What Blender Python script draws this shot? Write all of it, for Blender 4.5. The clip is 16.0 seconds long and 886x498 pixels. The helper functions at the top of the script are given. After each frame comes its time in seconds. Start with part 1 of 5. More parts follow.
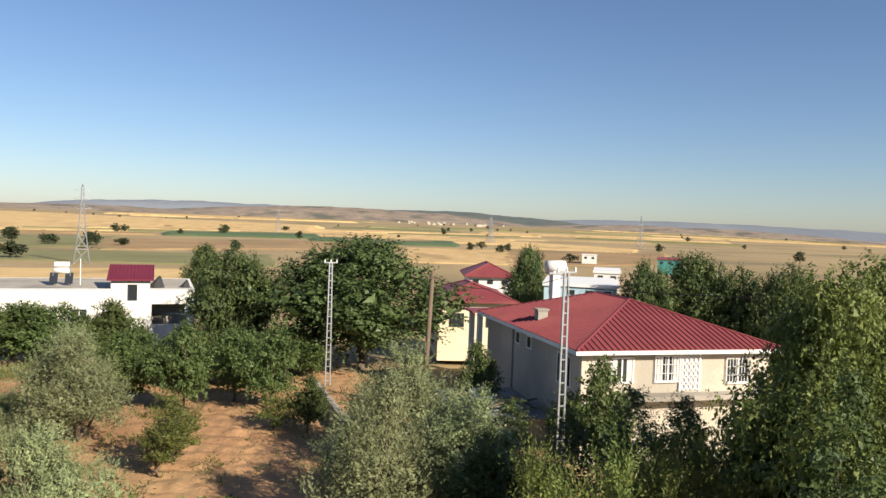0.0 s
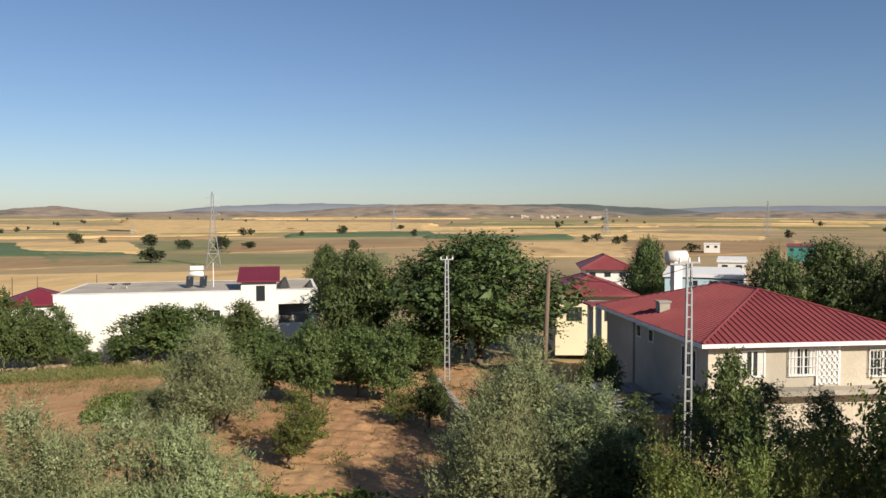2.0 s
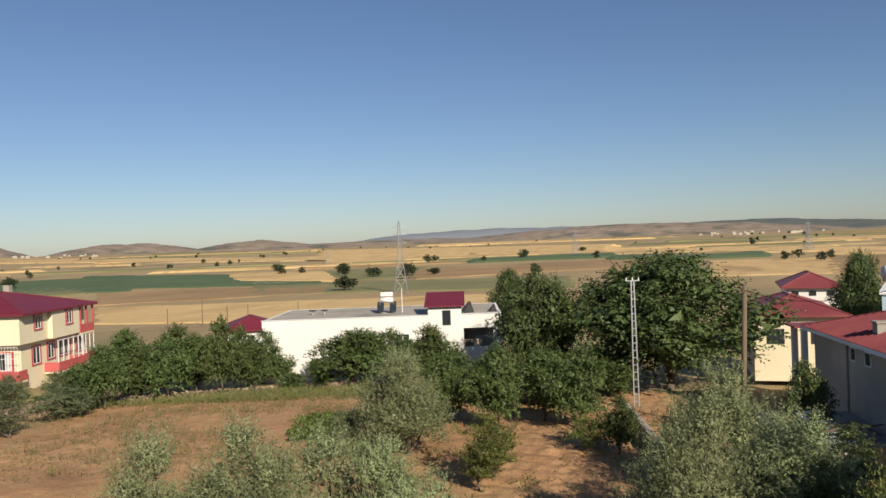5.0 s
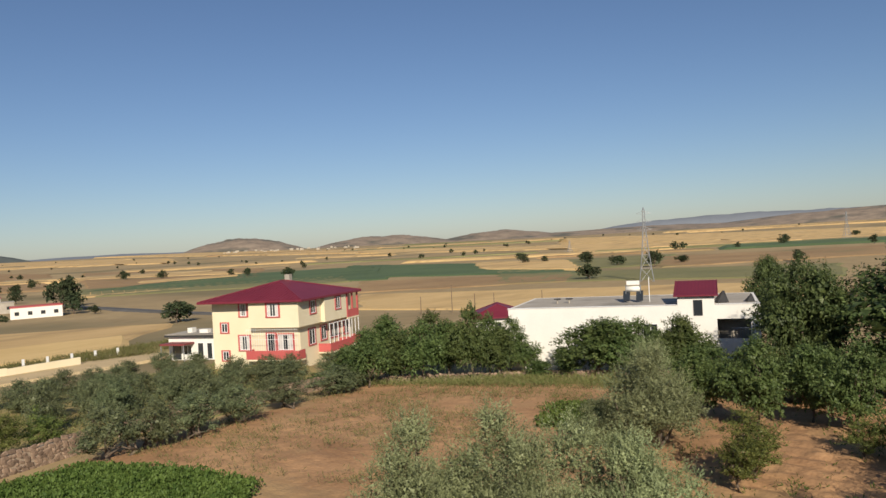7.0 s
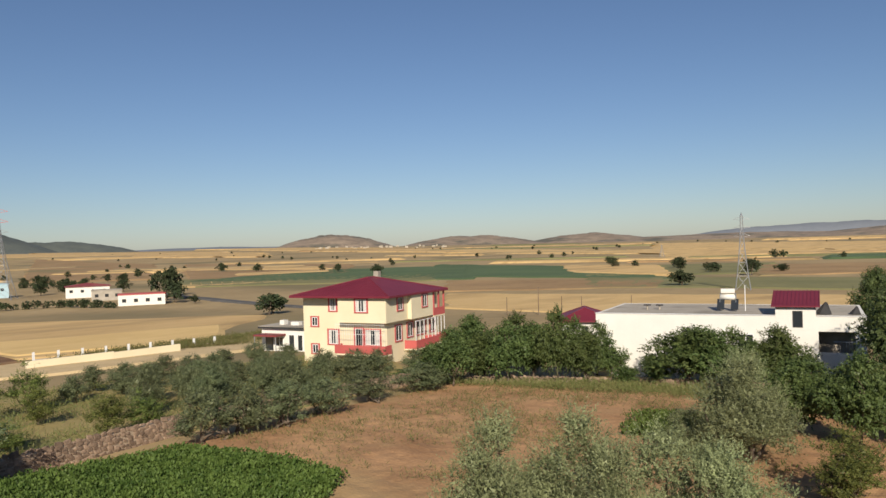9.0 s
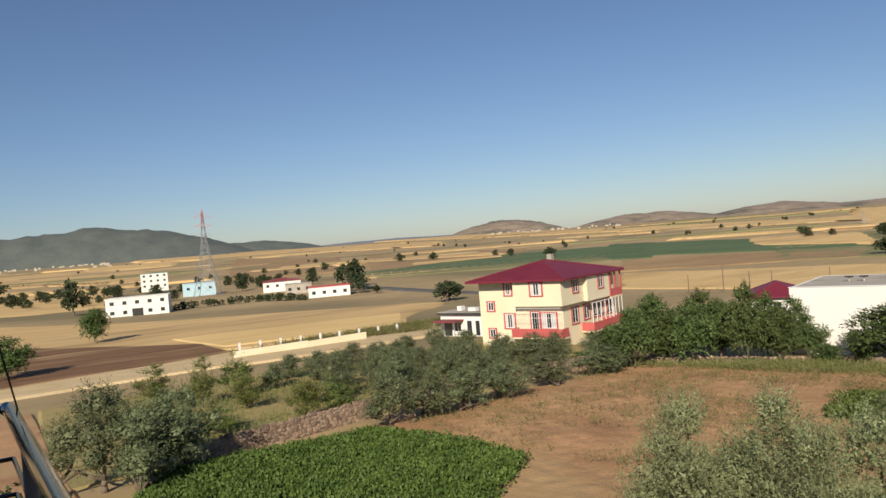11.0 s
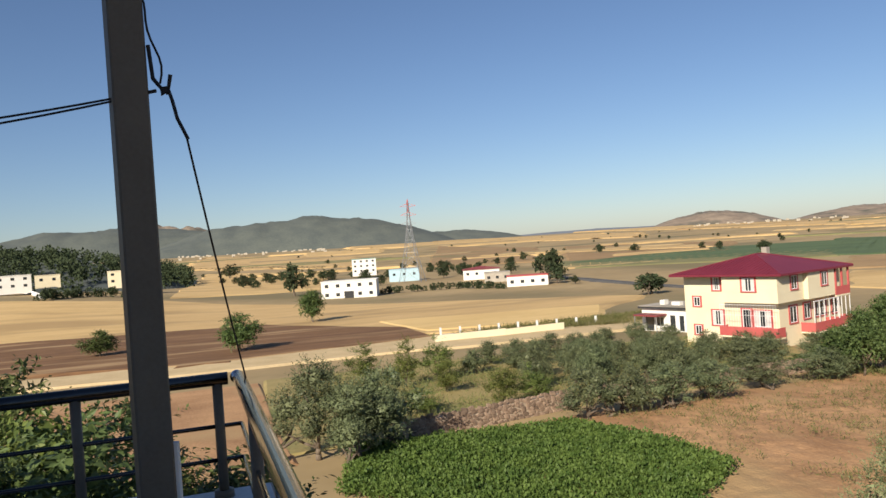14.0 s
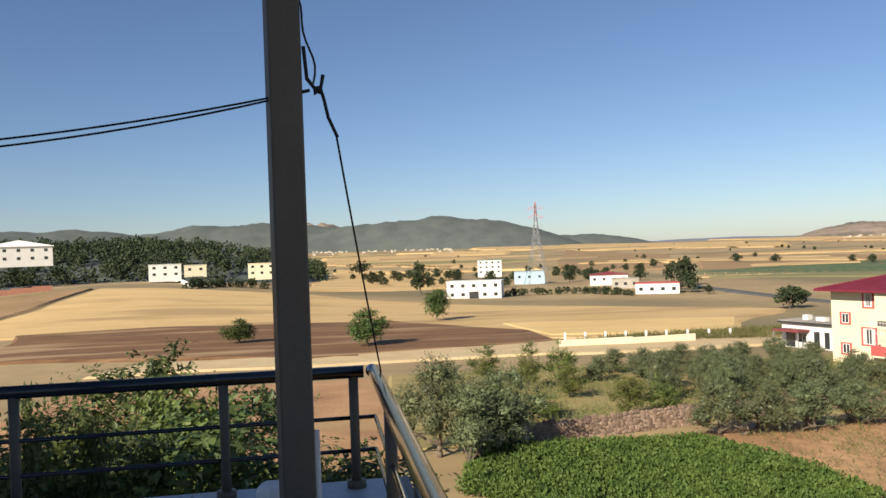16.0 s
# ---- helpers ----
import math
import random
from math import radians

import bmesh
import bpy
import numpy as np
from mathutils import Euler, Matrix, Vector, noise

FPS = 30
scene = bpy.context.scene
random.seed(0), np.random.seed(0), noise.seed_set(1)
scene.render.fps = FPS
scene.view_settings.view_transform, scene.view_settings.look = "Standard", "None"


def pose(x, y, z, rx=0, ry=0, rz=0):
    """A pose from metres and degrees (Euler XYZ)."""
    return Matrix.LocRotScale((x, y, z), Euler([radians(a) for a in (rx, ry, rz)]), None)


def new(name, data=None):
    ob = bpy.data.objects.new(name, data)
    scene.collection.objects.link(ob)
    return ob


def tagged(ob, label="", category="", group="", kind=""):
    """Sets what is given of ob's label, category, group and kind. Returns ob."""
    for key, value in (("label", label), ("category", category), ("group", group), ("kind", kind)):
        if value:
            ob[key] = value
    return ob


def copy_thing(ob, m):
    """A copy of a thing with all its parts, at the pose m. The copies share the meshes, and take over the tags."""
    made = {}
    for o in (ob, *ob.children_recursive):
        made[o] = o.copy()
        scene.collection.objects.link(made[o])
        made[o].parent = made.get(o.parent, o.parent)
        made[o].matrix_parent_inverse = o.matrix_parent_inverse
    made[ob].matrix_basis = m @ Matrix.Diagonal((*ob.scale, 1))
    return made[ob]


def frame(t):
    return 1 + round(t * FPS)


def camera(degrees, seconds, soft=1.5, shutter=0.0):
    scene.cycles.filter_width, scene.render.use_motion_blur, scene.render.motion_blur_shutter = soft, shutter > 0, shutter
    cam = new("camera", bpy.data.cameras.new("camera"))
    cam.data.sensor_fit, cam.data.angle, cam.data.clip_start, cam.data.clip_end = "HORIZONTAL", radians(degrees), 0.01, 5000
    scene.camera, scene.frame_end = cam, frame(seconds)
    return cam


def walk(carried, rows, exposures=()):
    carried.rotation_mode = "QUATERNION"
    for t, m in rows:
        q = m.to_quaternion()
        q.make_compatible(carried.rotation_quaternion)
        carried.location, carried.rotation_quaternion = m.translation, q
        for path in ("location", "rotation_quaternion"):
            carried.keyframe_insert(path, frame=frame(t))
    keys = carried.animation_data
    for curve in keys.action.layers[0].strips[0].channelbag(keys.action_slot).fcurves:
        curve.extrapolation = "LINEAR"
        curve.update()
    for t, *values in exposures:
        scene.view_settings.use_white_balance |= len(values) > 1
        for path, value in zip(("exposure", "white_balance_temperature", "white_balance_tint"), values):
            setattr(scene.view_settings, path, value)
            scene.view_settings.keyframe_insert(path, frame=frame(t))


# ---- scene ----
cam = camera(60.73, 16.0)
ROWS = [
    (0.0, -0.000, -0.000, 12.000, -3.63, -2.04, -1.95),
    (0.5, -0.040, -0.063, 11.996, -2.08, -2.08, -1.81),
    (1.0, -0.063, -0.036, 12.001, 0.19, -2.38, -0.98),
    (1.5, -0.064, -0.050, 12.004, 2.89, -2.50, -0.57),
    (2.0, -0.063, -0.027, 12.012, 4.90, -2.54, 0.18),
    (2.5, -0.059, -0.008, 12.008, 6.00, -2.57, 0.46),
    (3.0, -0.025, -0.001, 12.011, 7.70, -2.23, 0.66),
    (3.5, 0.013, -0.000, 12.013, 10.06, -1.70, 1.57),
    (4.0, -0.011, 0.008, 12.011, 12.85, -1.25, 1.83),
    (6.5, -0.209, -0.372, 12.023, 31.05, -0.09, 2.80),
    (7.0, -0.191, -0.322, 12.045, 36.71, -0.50, 3.18),
    (7.5, -0.155, -0.312, 12.055, 39.86, -0.34, 3.88),
    (8.0, -0.131, -0.351, 12.047, 41.62, -0.11, 2.91),
    (10.5, -0.198, -0.361, 12.032, 48.78, -0.72, 1.70),
    (11.0, -0.179, -0.348, 12.032, 56.33, -0.69, 4.79),
    (11.5, -0.299, -0.314, 12.021, 61.49, -0.46, 5.31),
    (12.0, -0.387, -0.295, 12.005, 64.07, -0.84, 5.74),
    (12.5, -0.395, -0.297, 12.006, 64.80, -0.99, 5.73),
    (13.0, -0.414, -0.307, 12.004, 66.78, -0.99, 4.72),
    (13.5, -0.394, -0.314, 12.003, 69.38, -0.17, 4.79),
    (14.0, -0.382, -0.328, 11.994, 71.33, -0.31, 3.95),
    (14.5, -0.393, -0.356, 11.993, 74.60, -0.02, 3.65),
    (15.0, -0.393, -0.368, 11.996, 77.78, 0.37, 2.54),
    (15.5, -0.414, -0.376, 11.998, 79.47, 0.57, 2.03),
    (16.0, -0.429, -0.377, 11.993, 80.86, 0.33, 2.09),
]
walk(cam, [(t, pose(x, y, z, 90 + pitch, roll, yaw)) for t, x, y, z, yaw, pitch, roll in ROWS],
     exposures=[(0.0, 0.7), (2.0, 0.4), (4.0, 0.3), (7.0, 0.12), (11.0, 0.2), (14.0, 0.45), (16.0, 0.57)])

# ---- light ----
SUN_FROM = Vector((0.69, -0.72, 0)).normalized()
SUN_EL = radians(29)
world = bpy.data.worlds.new("world")
scene.world = world
world.use_nodes = True
wn = world.node_tree.nodes
sky = wn.new("ShaderNodeTexSky")
sky.sky_type = "NISHITA"
sky.sun_disc = False
sky.sun_elevation = SUN_EL
sky.sun_rotation = math.atan2(SUN_FROM.x, SUN_FROM.y)
sky.air_density, sky.dust_density, sky.ozone_density, sky.altitude = 1.0, 0.52, 3.2, 500
wn["Background"].inputs["Strength"].default_value = 0.068
tint = wn.new("ShaderNodeMix")
tint.data_type, tint.blend_type = "RGBA", "MULTIPLY"
tint.inputs["Factor"].default_value = 1.0
tint.inputs["B"].default_value = (0.92, 0.935, 1.02, 1)
world.node_tree.links.new(sky.outputs[0], tint.inputs["A"])
world.node_tree.links.new(tint.outputs["Result"], wn["Background"].inputs["Color"])
sun = new("sun", bpy.data.lights.new("sun", "SUN"))
sun.data.energy, sun.data.angle, sun.data.color = 5.0, radians(0.6), (1.0, 0.89, 0.74)
sun_way = -(SUN_FROM * math.cos(SUN_EL) + Vector((0, 0, math.sin(SUN_EL))))
sun.matrix_world = Matrix.Translation((20, -30, 60)) @ sun_way.to_track_quat("-Z", "Y").to_matrix().to_4x4()


# ---- materials ----
def material(name, a, b, rough=0.8, scale=3.0, fine=25.0, bump=0.2, metal=0.0, stretch=(1, 1, 1), world_space=True, spec=0.3, third=None, hue=0.0, hazy=0.0):
    """Two colours mixed by noise at two scales, with a bump; third is a colour for sparse patches, hue a change from object to object."""
    m = bpy.data.materials.new(name)
    m.use_nodes = True
    n, l = m.node_tree.nodes, m.node_tree.links
    p = n["Principled BSDF"]
    if world_space:
        src = n.new("ShaderNodeNewGeometry").outputs["Position"]
    else:
        src = n.new("ShaderNodeTexCoord").outputs["Object"]
    mp = n.new("ShaderNodeMapping")
    mp.inputs["Scale"].default_value = stretch
    l.new(src, mp.inputs["Vector"])

    def nz(s, detail):
        t = n.new("ShaderNodeTexNoise")
        t.inputs["Scale"].default_value, t.inputs["Detail"].default_value = s, detail
        l.new(mp.outputs[0], t.inputs["Vector"])
        return t.outputs["Fac"]

    n1, n2 = nz(scale, 4), nz(fine, 5)
    mix = n.new("ShaderNodeMath")
    mix.operation = "MULTIPLY_ADD"
    mix.inputs[1].default_value = 0.6
    l.new(n1, mix.inputs[0])
    half = n.new("ShaderNodeMath")
    half.operation = "MULTIPLY"
    half.inputs[1].default_value = 0.4
    l.new(n2, half.inputs[0])
    l.new(half.outputs[0], mix.inputs[2])
    ramp = n.new("ShaderNodeValToRGB")
    ramp.color_ramp.elements[0].position, ramp.color_ramp.elements[1].position = 0.36, 0.64
    ramp.color_ramp.elements[0].color, ramp.color_ramp.elements[1].color = (*a, 1), (*b, 1)
    l.new(mix.outputs[0], ramp.inputs[0])
    out = ramp.outputs[0]
    if third:
        n3 = nz(scale * 0.37 + 0.0007, 6)
        r3 = n.new("ShaderNodeValToRGB")
        r3.color_ramp.elements[0].position, r3.color_ramp.elements[1].position = 0.52, 0.64
        l.new(n3, r3.inputs[0])
        mx = n.new("ShaderNodeMix")
        mx.data_type = "RGBA"
        mx.inputs["B"].default_value = (*third, 1)
        l.new(r3.outputs[0], mx.inputs["Factor"])
        l.new(out, mx.inputs["A"])
        out = mx.outputs["Result"]
    if hue:
        oi = n.new("ShaderNodeObjectInfo")
        hs = n.new("ShaderNodeHueSaturation")
        mr = n.new("ShaderNodeMapRange")
        mr.inputs["To Min"].default_value, mr.inputs["To Max"].default_value = 1 - hue, 1 + hue
        l.new(oi.outputs["Random"], mr.inputs["Value"])
        l.new(mr.outputs[0], hs.inputs["Value"])
        l.new(out, hs.inputs["Color"])
        out = hs.outputs[0]
    l.new(out, p.inputs["Base Color"])
    p.inputs["Roughness"].default_value, p.inputs["Metallic"].default_value = rough, metal
    p.inputs["Specular IOR Level"].default_value = spec
    if bump:
        bp = n.new("ShaderNodeBump")
        bp.inputs["Strength"].default_value, bp.inputs["Distance"].default_value = bump, 0.05
        l.new(n2, bp.inputs["Height"])
        l.new(bp.outputs[0], p.inputs["Normal"])
    return m


def leaf_material(name, a, b, rough=0.55, glow=0.3, vary=0.18, clump=1.1):
    """Leaves: a colour from leaf to leaf, from shoot to shoot and from tree to tree, some light let through."""
    m = bpy.data.materials.new(name)
    m.use_nodes = True
    n, l = m.node_tree.nodes, m.node_tree.links
    p = n["Principled BSDF"]
    geo, oi = n.new("ShaderNodeNewGeometry"), n.new("ShaderNodeObjectInfo")
    nz = n.new("ShaderNodeTexNoise")
    nz.inputs["Scale"].default_value, nz.inputs["Detail"].default_value = clump, 3
    l.new(geo.outputs["Position"], nz.inputs["Vector"])
    wide = n.new("ShaderNodeMapRange")
    wide.inputs["From Min"].default_value, wide.inputs["From Max"].default_value = 0.3, 0.7
    l.new(nz.outputs["Fac"], wide.inputs["Value"])
    mix = n.new("ShaderNodeMix")
    mix.inputs["Factor"].default_value = 0.5
    l.new(geo.outputs["Random Per Island"], mix.inputs["A"])
    l.new(wide.outputs[0], mix.inputs["B"])
    ramp = n.new("ShaderNodeValToRGB")
    ramp.color_ramp.elements[0].color, ramp.color_ramp.elements[1].color = (*a, 1), (*b, 1)
    ramp.color_ramp.elements[0].position, ramp.color_ramp.elements[1].position = 0.15, 0.85
    l.new(mix.outputs["Result"], ramp.inputs[0])
    hs = n.new("ShaderNodeHueSaturation")
    mr = n.new("ShaderNodeMapRange")
    mr.inputs["To Min"].default_value, mr.inputs["To Max"].default_value = 1 - vary, 1 + vary
    l.new(oi.outputs["Random"], mr.inputs["Value"])
    l.new(mr.outputs[0], hs.inputs["Value"])
    mh = n.new("ShaderNodeMapRange")
    mh.inputs["To Min"].default_value, mh.inputs["To Max"].default_value = 0.485, 0.515
    l.new(oi.outputs["Random"], mh.inputs["Value"])
    l.new(mh.outputs[0], hs.inputs["Hue"])
    l.new(ramp.outputs[0], hs.inputs["Color"])
    l.new(hs.outputs[0], p.inputs["Base Color"])
    p.inputs["Roughness"].default_value = rough
    p.inputs["Specular IOR Level"].default_value = 0.25
    tr = n.new("ShaderNodeBsdfTranslucent")
    l.new(hs.outputs[0], tr.inputs["Color"])
    ms = n.new("ShaderNodeMixShader")
    ms.inputs[0].default_value = glow
    l.new(p.outputs[0], ms.inputs[1])
    l.new(tr.outputs[0], ms.inputs[2])
    l.new(ms.outputs[0], n["Material Output"].inputs["Surface"])
    return m


def glass_material(name, tint):
    m = bpy.data.materials.new(name)
    m.use_nodes = True
    p = m.node_tree.nodes["Principled BSDF"]
    p.inputs["Base Color"].default_value = (*tint, 1)
    p.inputs["Roughness"].default_value = 0.06
    p.inputs["Specular IOR Level"].default_value = 0.8
    return m


M_PLAIN = material("dry_plain", (0.29, 0.21, 0.105), (0.42, 0.31, 0.16), 0.95, 0.02, 0.25, 0.3, third=(0.21, 0.17, 0.085))
M_WHEAT = material("wheat_stubble", (0.55, 0.37, 0.155), (0.68, 0.475, 0.215), 0.9, 0.16, 1.6, 0.5, stretch=(1, 0.3, 1), third=(0.44, 0.295, 0.13))
M_GOLD = material("golden_stubble", (0.62, 0.425, 0.17), (0.73, 0.52, 0.23), 0.9, 0.16, 1.6, 0.5, stretch=(1, 0.3, 1))
M_PALE = material("pale_stubble", (0.50, 0.335, 0.145), (0.63, 0.435, 0.20), 0.9, 0.14, 1.5, 0.5, stretch=(1, 0.3, 1), third=(0.39, 0.265, 0.12))
M_PLOW = material("ploughed_earth", (0.125, 0.064, 0.03), (0.23, 0.125, 0.058), 0.95, 0.5, 2.6, 0.9, stretch=(1, 0.16, 1), third=(0.36, 0.235, 0.12))
M_BROWN = material("fallow_earth", (0.26, 0.165, 0.08), (0.38, 0.25, 0.12), 0.95, 0.03, 0.4, 0.3, third=(0.22, 0.18, 0.085))
M_GREEN = material("green_crop", (0.075, 0.115, 0.05), (0.11, 0.155, 0.065), 0.9, 0.03, 0.5, 0.4)
M_OLIVEF = material("olive_green_crop", (0.17, 0.165, 0.07), (0.24, 0.22, 0.095), 0.9, 0.03, 0.4, 0.3)
M_SOIL = material("red_garden_soil", (0.30, 0.165, 0.08), (0.49, 0.29, 0.145), 0.95, 0.25, 6.0, 0.9, third=(0.40, 0.265, 0.13))
M_GRASS = material("dry_garden_grass", (0.26, 0.22, 0.085), (0.38, 0.29, 0.12), 0.95, 0.3, 5.0, 0.6, third=(0.16, 0.18, 0.06))
M_DIRT = material("pale_dirt_track", (0.50, 0.375, 0.20), (0.62, 0.475, 0.27), 0.95, 0.3, 3.0, 0.4)
M_ASPHALT = material("old_asphalt", (0.09, 0.088, 0.085), (0.13, 0.125, 0.12), 0.9, 0.2, 4.0, 0.2)
# Hill base colours are greyed and blued: distance haze put into the colour.
M_HAZED_HILL = material("hazed_scrub_hill", (0.19, 0.15, 0.115), (0.33, 0.26, 0.19), 0.95, 0.02, 0.06, 0.2, third=(0.12, 0.115, 0.09))
M_HAZED_FOREST = material("hazed_forest_hill", (0.085, 0.10, 0.095), (0.125, 0.14, 0.12), 0.95, 0.012, 0.1, 0.3)
M_HAZED_FARHILL = material("hazed_far_hill", (0.17, 0.19, 0.22), (0.20, 0.22, 0.245), 0.95, 0.004, 0.03, 0.1)
M_WHITE = material("white_render", (0.71, 0.69, 0.63), (0.78, 0.76, 0.70), 0.85, 0.5, 14, 0.15)
M_CREAM = material("cream_render", (0.72, 0.63, 0.43), (0.77, 0.69, 0.49), 0.85, 0.4, 12, 0.15)
M_BEIGE = material("worn_beige_render", (0.47, 0.415, 0.325), (0.59, 0.525, 0.42), 0.9, 0.5, 8, 0.3, third=(0.40, 0.36, 0.29))
M_CONC = material("bare_concrete", (0.34, 0.305, 0.25), (0.45, 0.405, 0.34), 0.9, 0.5, 9, 0.4, third=(0.28, 0.255, 0.21))
M_ROOF = material("red_metal_roof", (0.19, 0.042, 0.046), (0.25, 0.06, 0.06), 0.5, 0.4, 6, 0.1, third=(0.26, 0.075, 0.07))
M_ROOFD = material("maroon_metal_roof", (0.15, 0.02, 0.035), (0.19, 0.028, 0.045), 0.5, 0.4, 6, 0.1)
M_CORAL = material("coral_paint", (0.44, 0.09, 0.085), (0.52, 0.12, 0.11), 0.7, 0.6, 10, 0.1)
M_TRIM = material("white_paint_trim", (0.72, 0.72, 0.70), (0.80, 0.80, 0.78), 0.6, 2, 20, 0.05)
M_STONE = material("field_stone", (0.16, 0.11, 0.078), (0.36, 0.26, 0.185), 0.9, 2.5, 18, 0.6, hue=0.35)
M_MORTAR = material("stone_wall_core", (0.33, 0.25, 0.18), (0.44, 0.35, 0.26), 0.95, 2, 15, 0.5)
M_BARK = material("bark", (0.10, 0.075, 0.055), (0.19, 0.15, 0.11), 0.95, 4, 30, 0.8, stretch=(1, 1, 0.3), world_space=False)
M_STEEL = material("galvanised_steel", (0.30, 0.31, 0.32), (0.40, 0.41, 0.42), 0.5, 3, 30, 0.05, metal=0.6)
M_REDSTEEL = material("red_painted_steel", (0.50, 0.07, 0.05), (0.58, 0.10, 0.07), 0.6, 3, 30, 0.05)
M_WOOD = material("weathered_wood", (0.13, 0.09, 0.06), (0.20, 0.15, 0.10), 0.9, 3, 30, 0.5, stretch=(1, 1, 0.1))
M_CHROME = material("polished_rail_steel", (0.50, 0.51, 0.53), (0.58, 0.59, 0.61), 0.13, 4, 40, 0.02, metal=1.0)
# Same rail steel for the west run, dark reflections put into its colour.
M_RAIL_DARK_REFL = material("rail_steel_dark_reflection", (0.05, 0.05, 0.052), (0.075, 0.075, 0.078), 0.22, 4, 40, 0.02, metal=1.0)
M_POST = material("dark_grey_post_paint", (0.115, 0.098, 0.074), (0.14, 0.12, 0.092), 0.55, 3, 60, 0.08)
M_WIRE = material("black_wire", (0.012, 0.012, 0.014), (0.02, 0.02, 0.022), 0.6, 5, 50, 0)
M_DARK = material("dark_opening", (0.03, 0.03, 0.032), (0.05, 0.05, 0.05), 0.8, 2, 10, 0.1)
M_FLOOR = material("balcony_marble", (0.40, 0.41, 0.42), (0.50, 0.51, 0.52), 0.45, 2, 20, 0.03)
M_TEAL = material("teal_paint", (0.06, 0.25, 0.22), (0.08, 0.30, 0.26), 0.7, 1, 10, 0.1)
M_BLUE = material("pale_blue_paint", (0.38, 0.55, 0.62), (0.45, 0.60, 0.66), 0.8, 1, 10, 0.1)
M_BRICK = material("brick_render", (0.38, 0.17, 0.11), (0.46, 0.23, 0.15), 0.9, 1, 10, 0.3)
M_GLASS = glass_material("dark_window_glass", (0.03, 0.035, 0.04))
M_CLOTH = material("net_curtain", (0.55, 0.53, 0.50), (0.66, 0.64, 0.60), 0.9, 3, 30, 0.1)
L_OLIVE = leaf_material("olive_leaves", (0.115, 0.14, 0.06), (0.32, 0.36, 0.18), 0.5, 0.15)
L_GROVE = leaf_material("grove_olive_leaves", (0.06, 0.078, 0.036), (0.19, 0.215, 0.105), 0.5, 0.12)
L_BROAD = leaf_material("broad_leaves", (0.05, 0.08, 0.024), (0.155, 0.20, 0.065), 0.5, 0.3)
L_DARK = leaf_material("dark_leaves", (0.036, 0.058, 0.02), (0.135, 0.175, 0.058), 0.5, 0.22)
L_LIGHT = leaf_material("light_leaves", (0.06, 0.088, 0.022), (0.25, 0.285, 0.08), 0.5, 0.35)
L_FIG = leaf_material("persimmon_leaves", (0.04, 0.062, 0.016), (0.20, 0.235, 0.06), 0.45, 0.3)
L_FAR = leaf_material("far_leaves", (0.026, 0.038, 0.018), (0.06, 0.075, 0.032), 0.8, 0.1, 0.18, 0.3)
L_CROP = leaf_material("bean_leaves", (0.055, 0.10, 0.02), (0.15, 0.215, 0.05), 0.55, 0.3, 0.18, 0.6)
L_WEED = leaf_material("weeds", (0.10, 0.13, 0.035), (0.24, 0.22, 0.09), 0.7, 0.25)


# ---- mesh helpers ----
def part(name, bm, mat, parent=None, label="", smooth=False):
    me = bpy.data.meshes.new(name)
    bm.to_mesh(me)
    bm.free()
    me.materials.append(mat)
    if smooth:
        for f in me.polygons:
            f.use_smooth = True
    ob = new(name, me)
    if parent:
        ob.parent = parent
    if label:
        ob["label"] = label
    return ob


def arrays(name, verts, faces, mat, parent=None, smooth=False):
    me = bpy.data.meshes.new(name)
    me.from_pydata([tuple(v) for v in verts], [], [tuple(f) for f in faces])
    me.materials.append(mat)
    if smooth:
        for f in me.polygons:
            f.use_smooth = True
    ob = new(name, me)
    if parent:
        ob.parent = parent
    return ob


def thing(name, m, label, category, group=""):
    e = new(name)
    e.empty_display_size = 0.2
    e.matrix_world = m
    return tagged(e, label, category, group)


def box(bm, x0, y0, z0, x1, y1, z1, bevel=0.0):
    r = bmesh.ops.create_cube(bm, size=1, matrix=Matrix.Translation(((x0 + x1) / 2, (y0 + y1) / 2, (z0 + z1) / 2)) @ Matrix.Diagonal((abs(x1 - x0), abs(y1 - y0), abs(z1 - z0), 1)))
    if bevel:
        es = list({e for v in r["verts"] for e in v.link_edges})
        bmesh.ops.bevel(bm, geom=es, offset=bevel, segments=1, affect="EDGES")
    return bm


def slab(x0, y0, z0, x1, y1, z1, bevel=0.0):
    return box(bmesh.new(), x0, y0, z0, x1, y1, z1, bevel)


def tube(bm, a, b, r0, r1=None, seg=8):
    a, b = Vector(a), Vector(b)
    d = b - a
    m = Matrix.Translation((a + b) / 2) @ d.to_track_quat("Z", "Y").to_matrix().to_4x4()
    bmesh.ops.create_cone(bm, cap_ends=True, segments=seg, radius1=r0, radius2=r0 if r1 is None else r1, depth=d.length, matrix=m)
    return bm


def bar(bm, a, b, w):
    """A square bar from a to b."""
    a, b = Vector(a), Vector(b)
    d = b - a
    m = Matrix.Translation((a + b) / 2) @ d.to_track_quat("Z", "Y").to_matrix().to_4x4() @ Matrix.Diagonal((w, w, d.length, 1))
    bmesh.ops.create_cube(bm, size=1, matrix=m)
    return bm


def wire(name, pts, r, mat, parent=None, label="", category=""):
    cu = bpy.data.curves.new(name, "CURVE")
    cu.dimensions, cu.bevel_depth, cu.bevel_resolution = "3D", r, 1
    sp = cu.splines.new("POLY")
    sp.points.add(len(pts) - 1)
    for p, q in zip(sp.points, pts):
        p.co = (*q, 1)
    cu.materials.append(mat)
    ob = new(name, cu)
    if parent:
        ob.parent = parent
    if label:
        tagged(ob, label, category)
    return ob


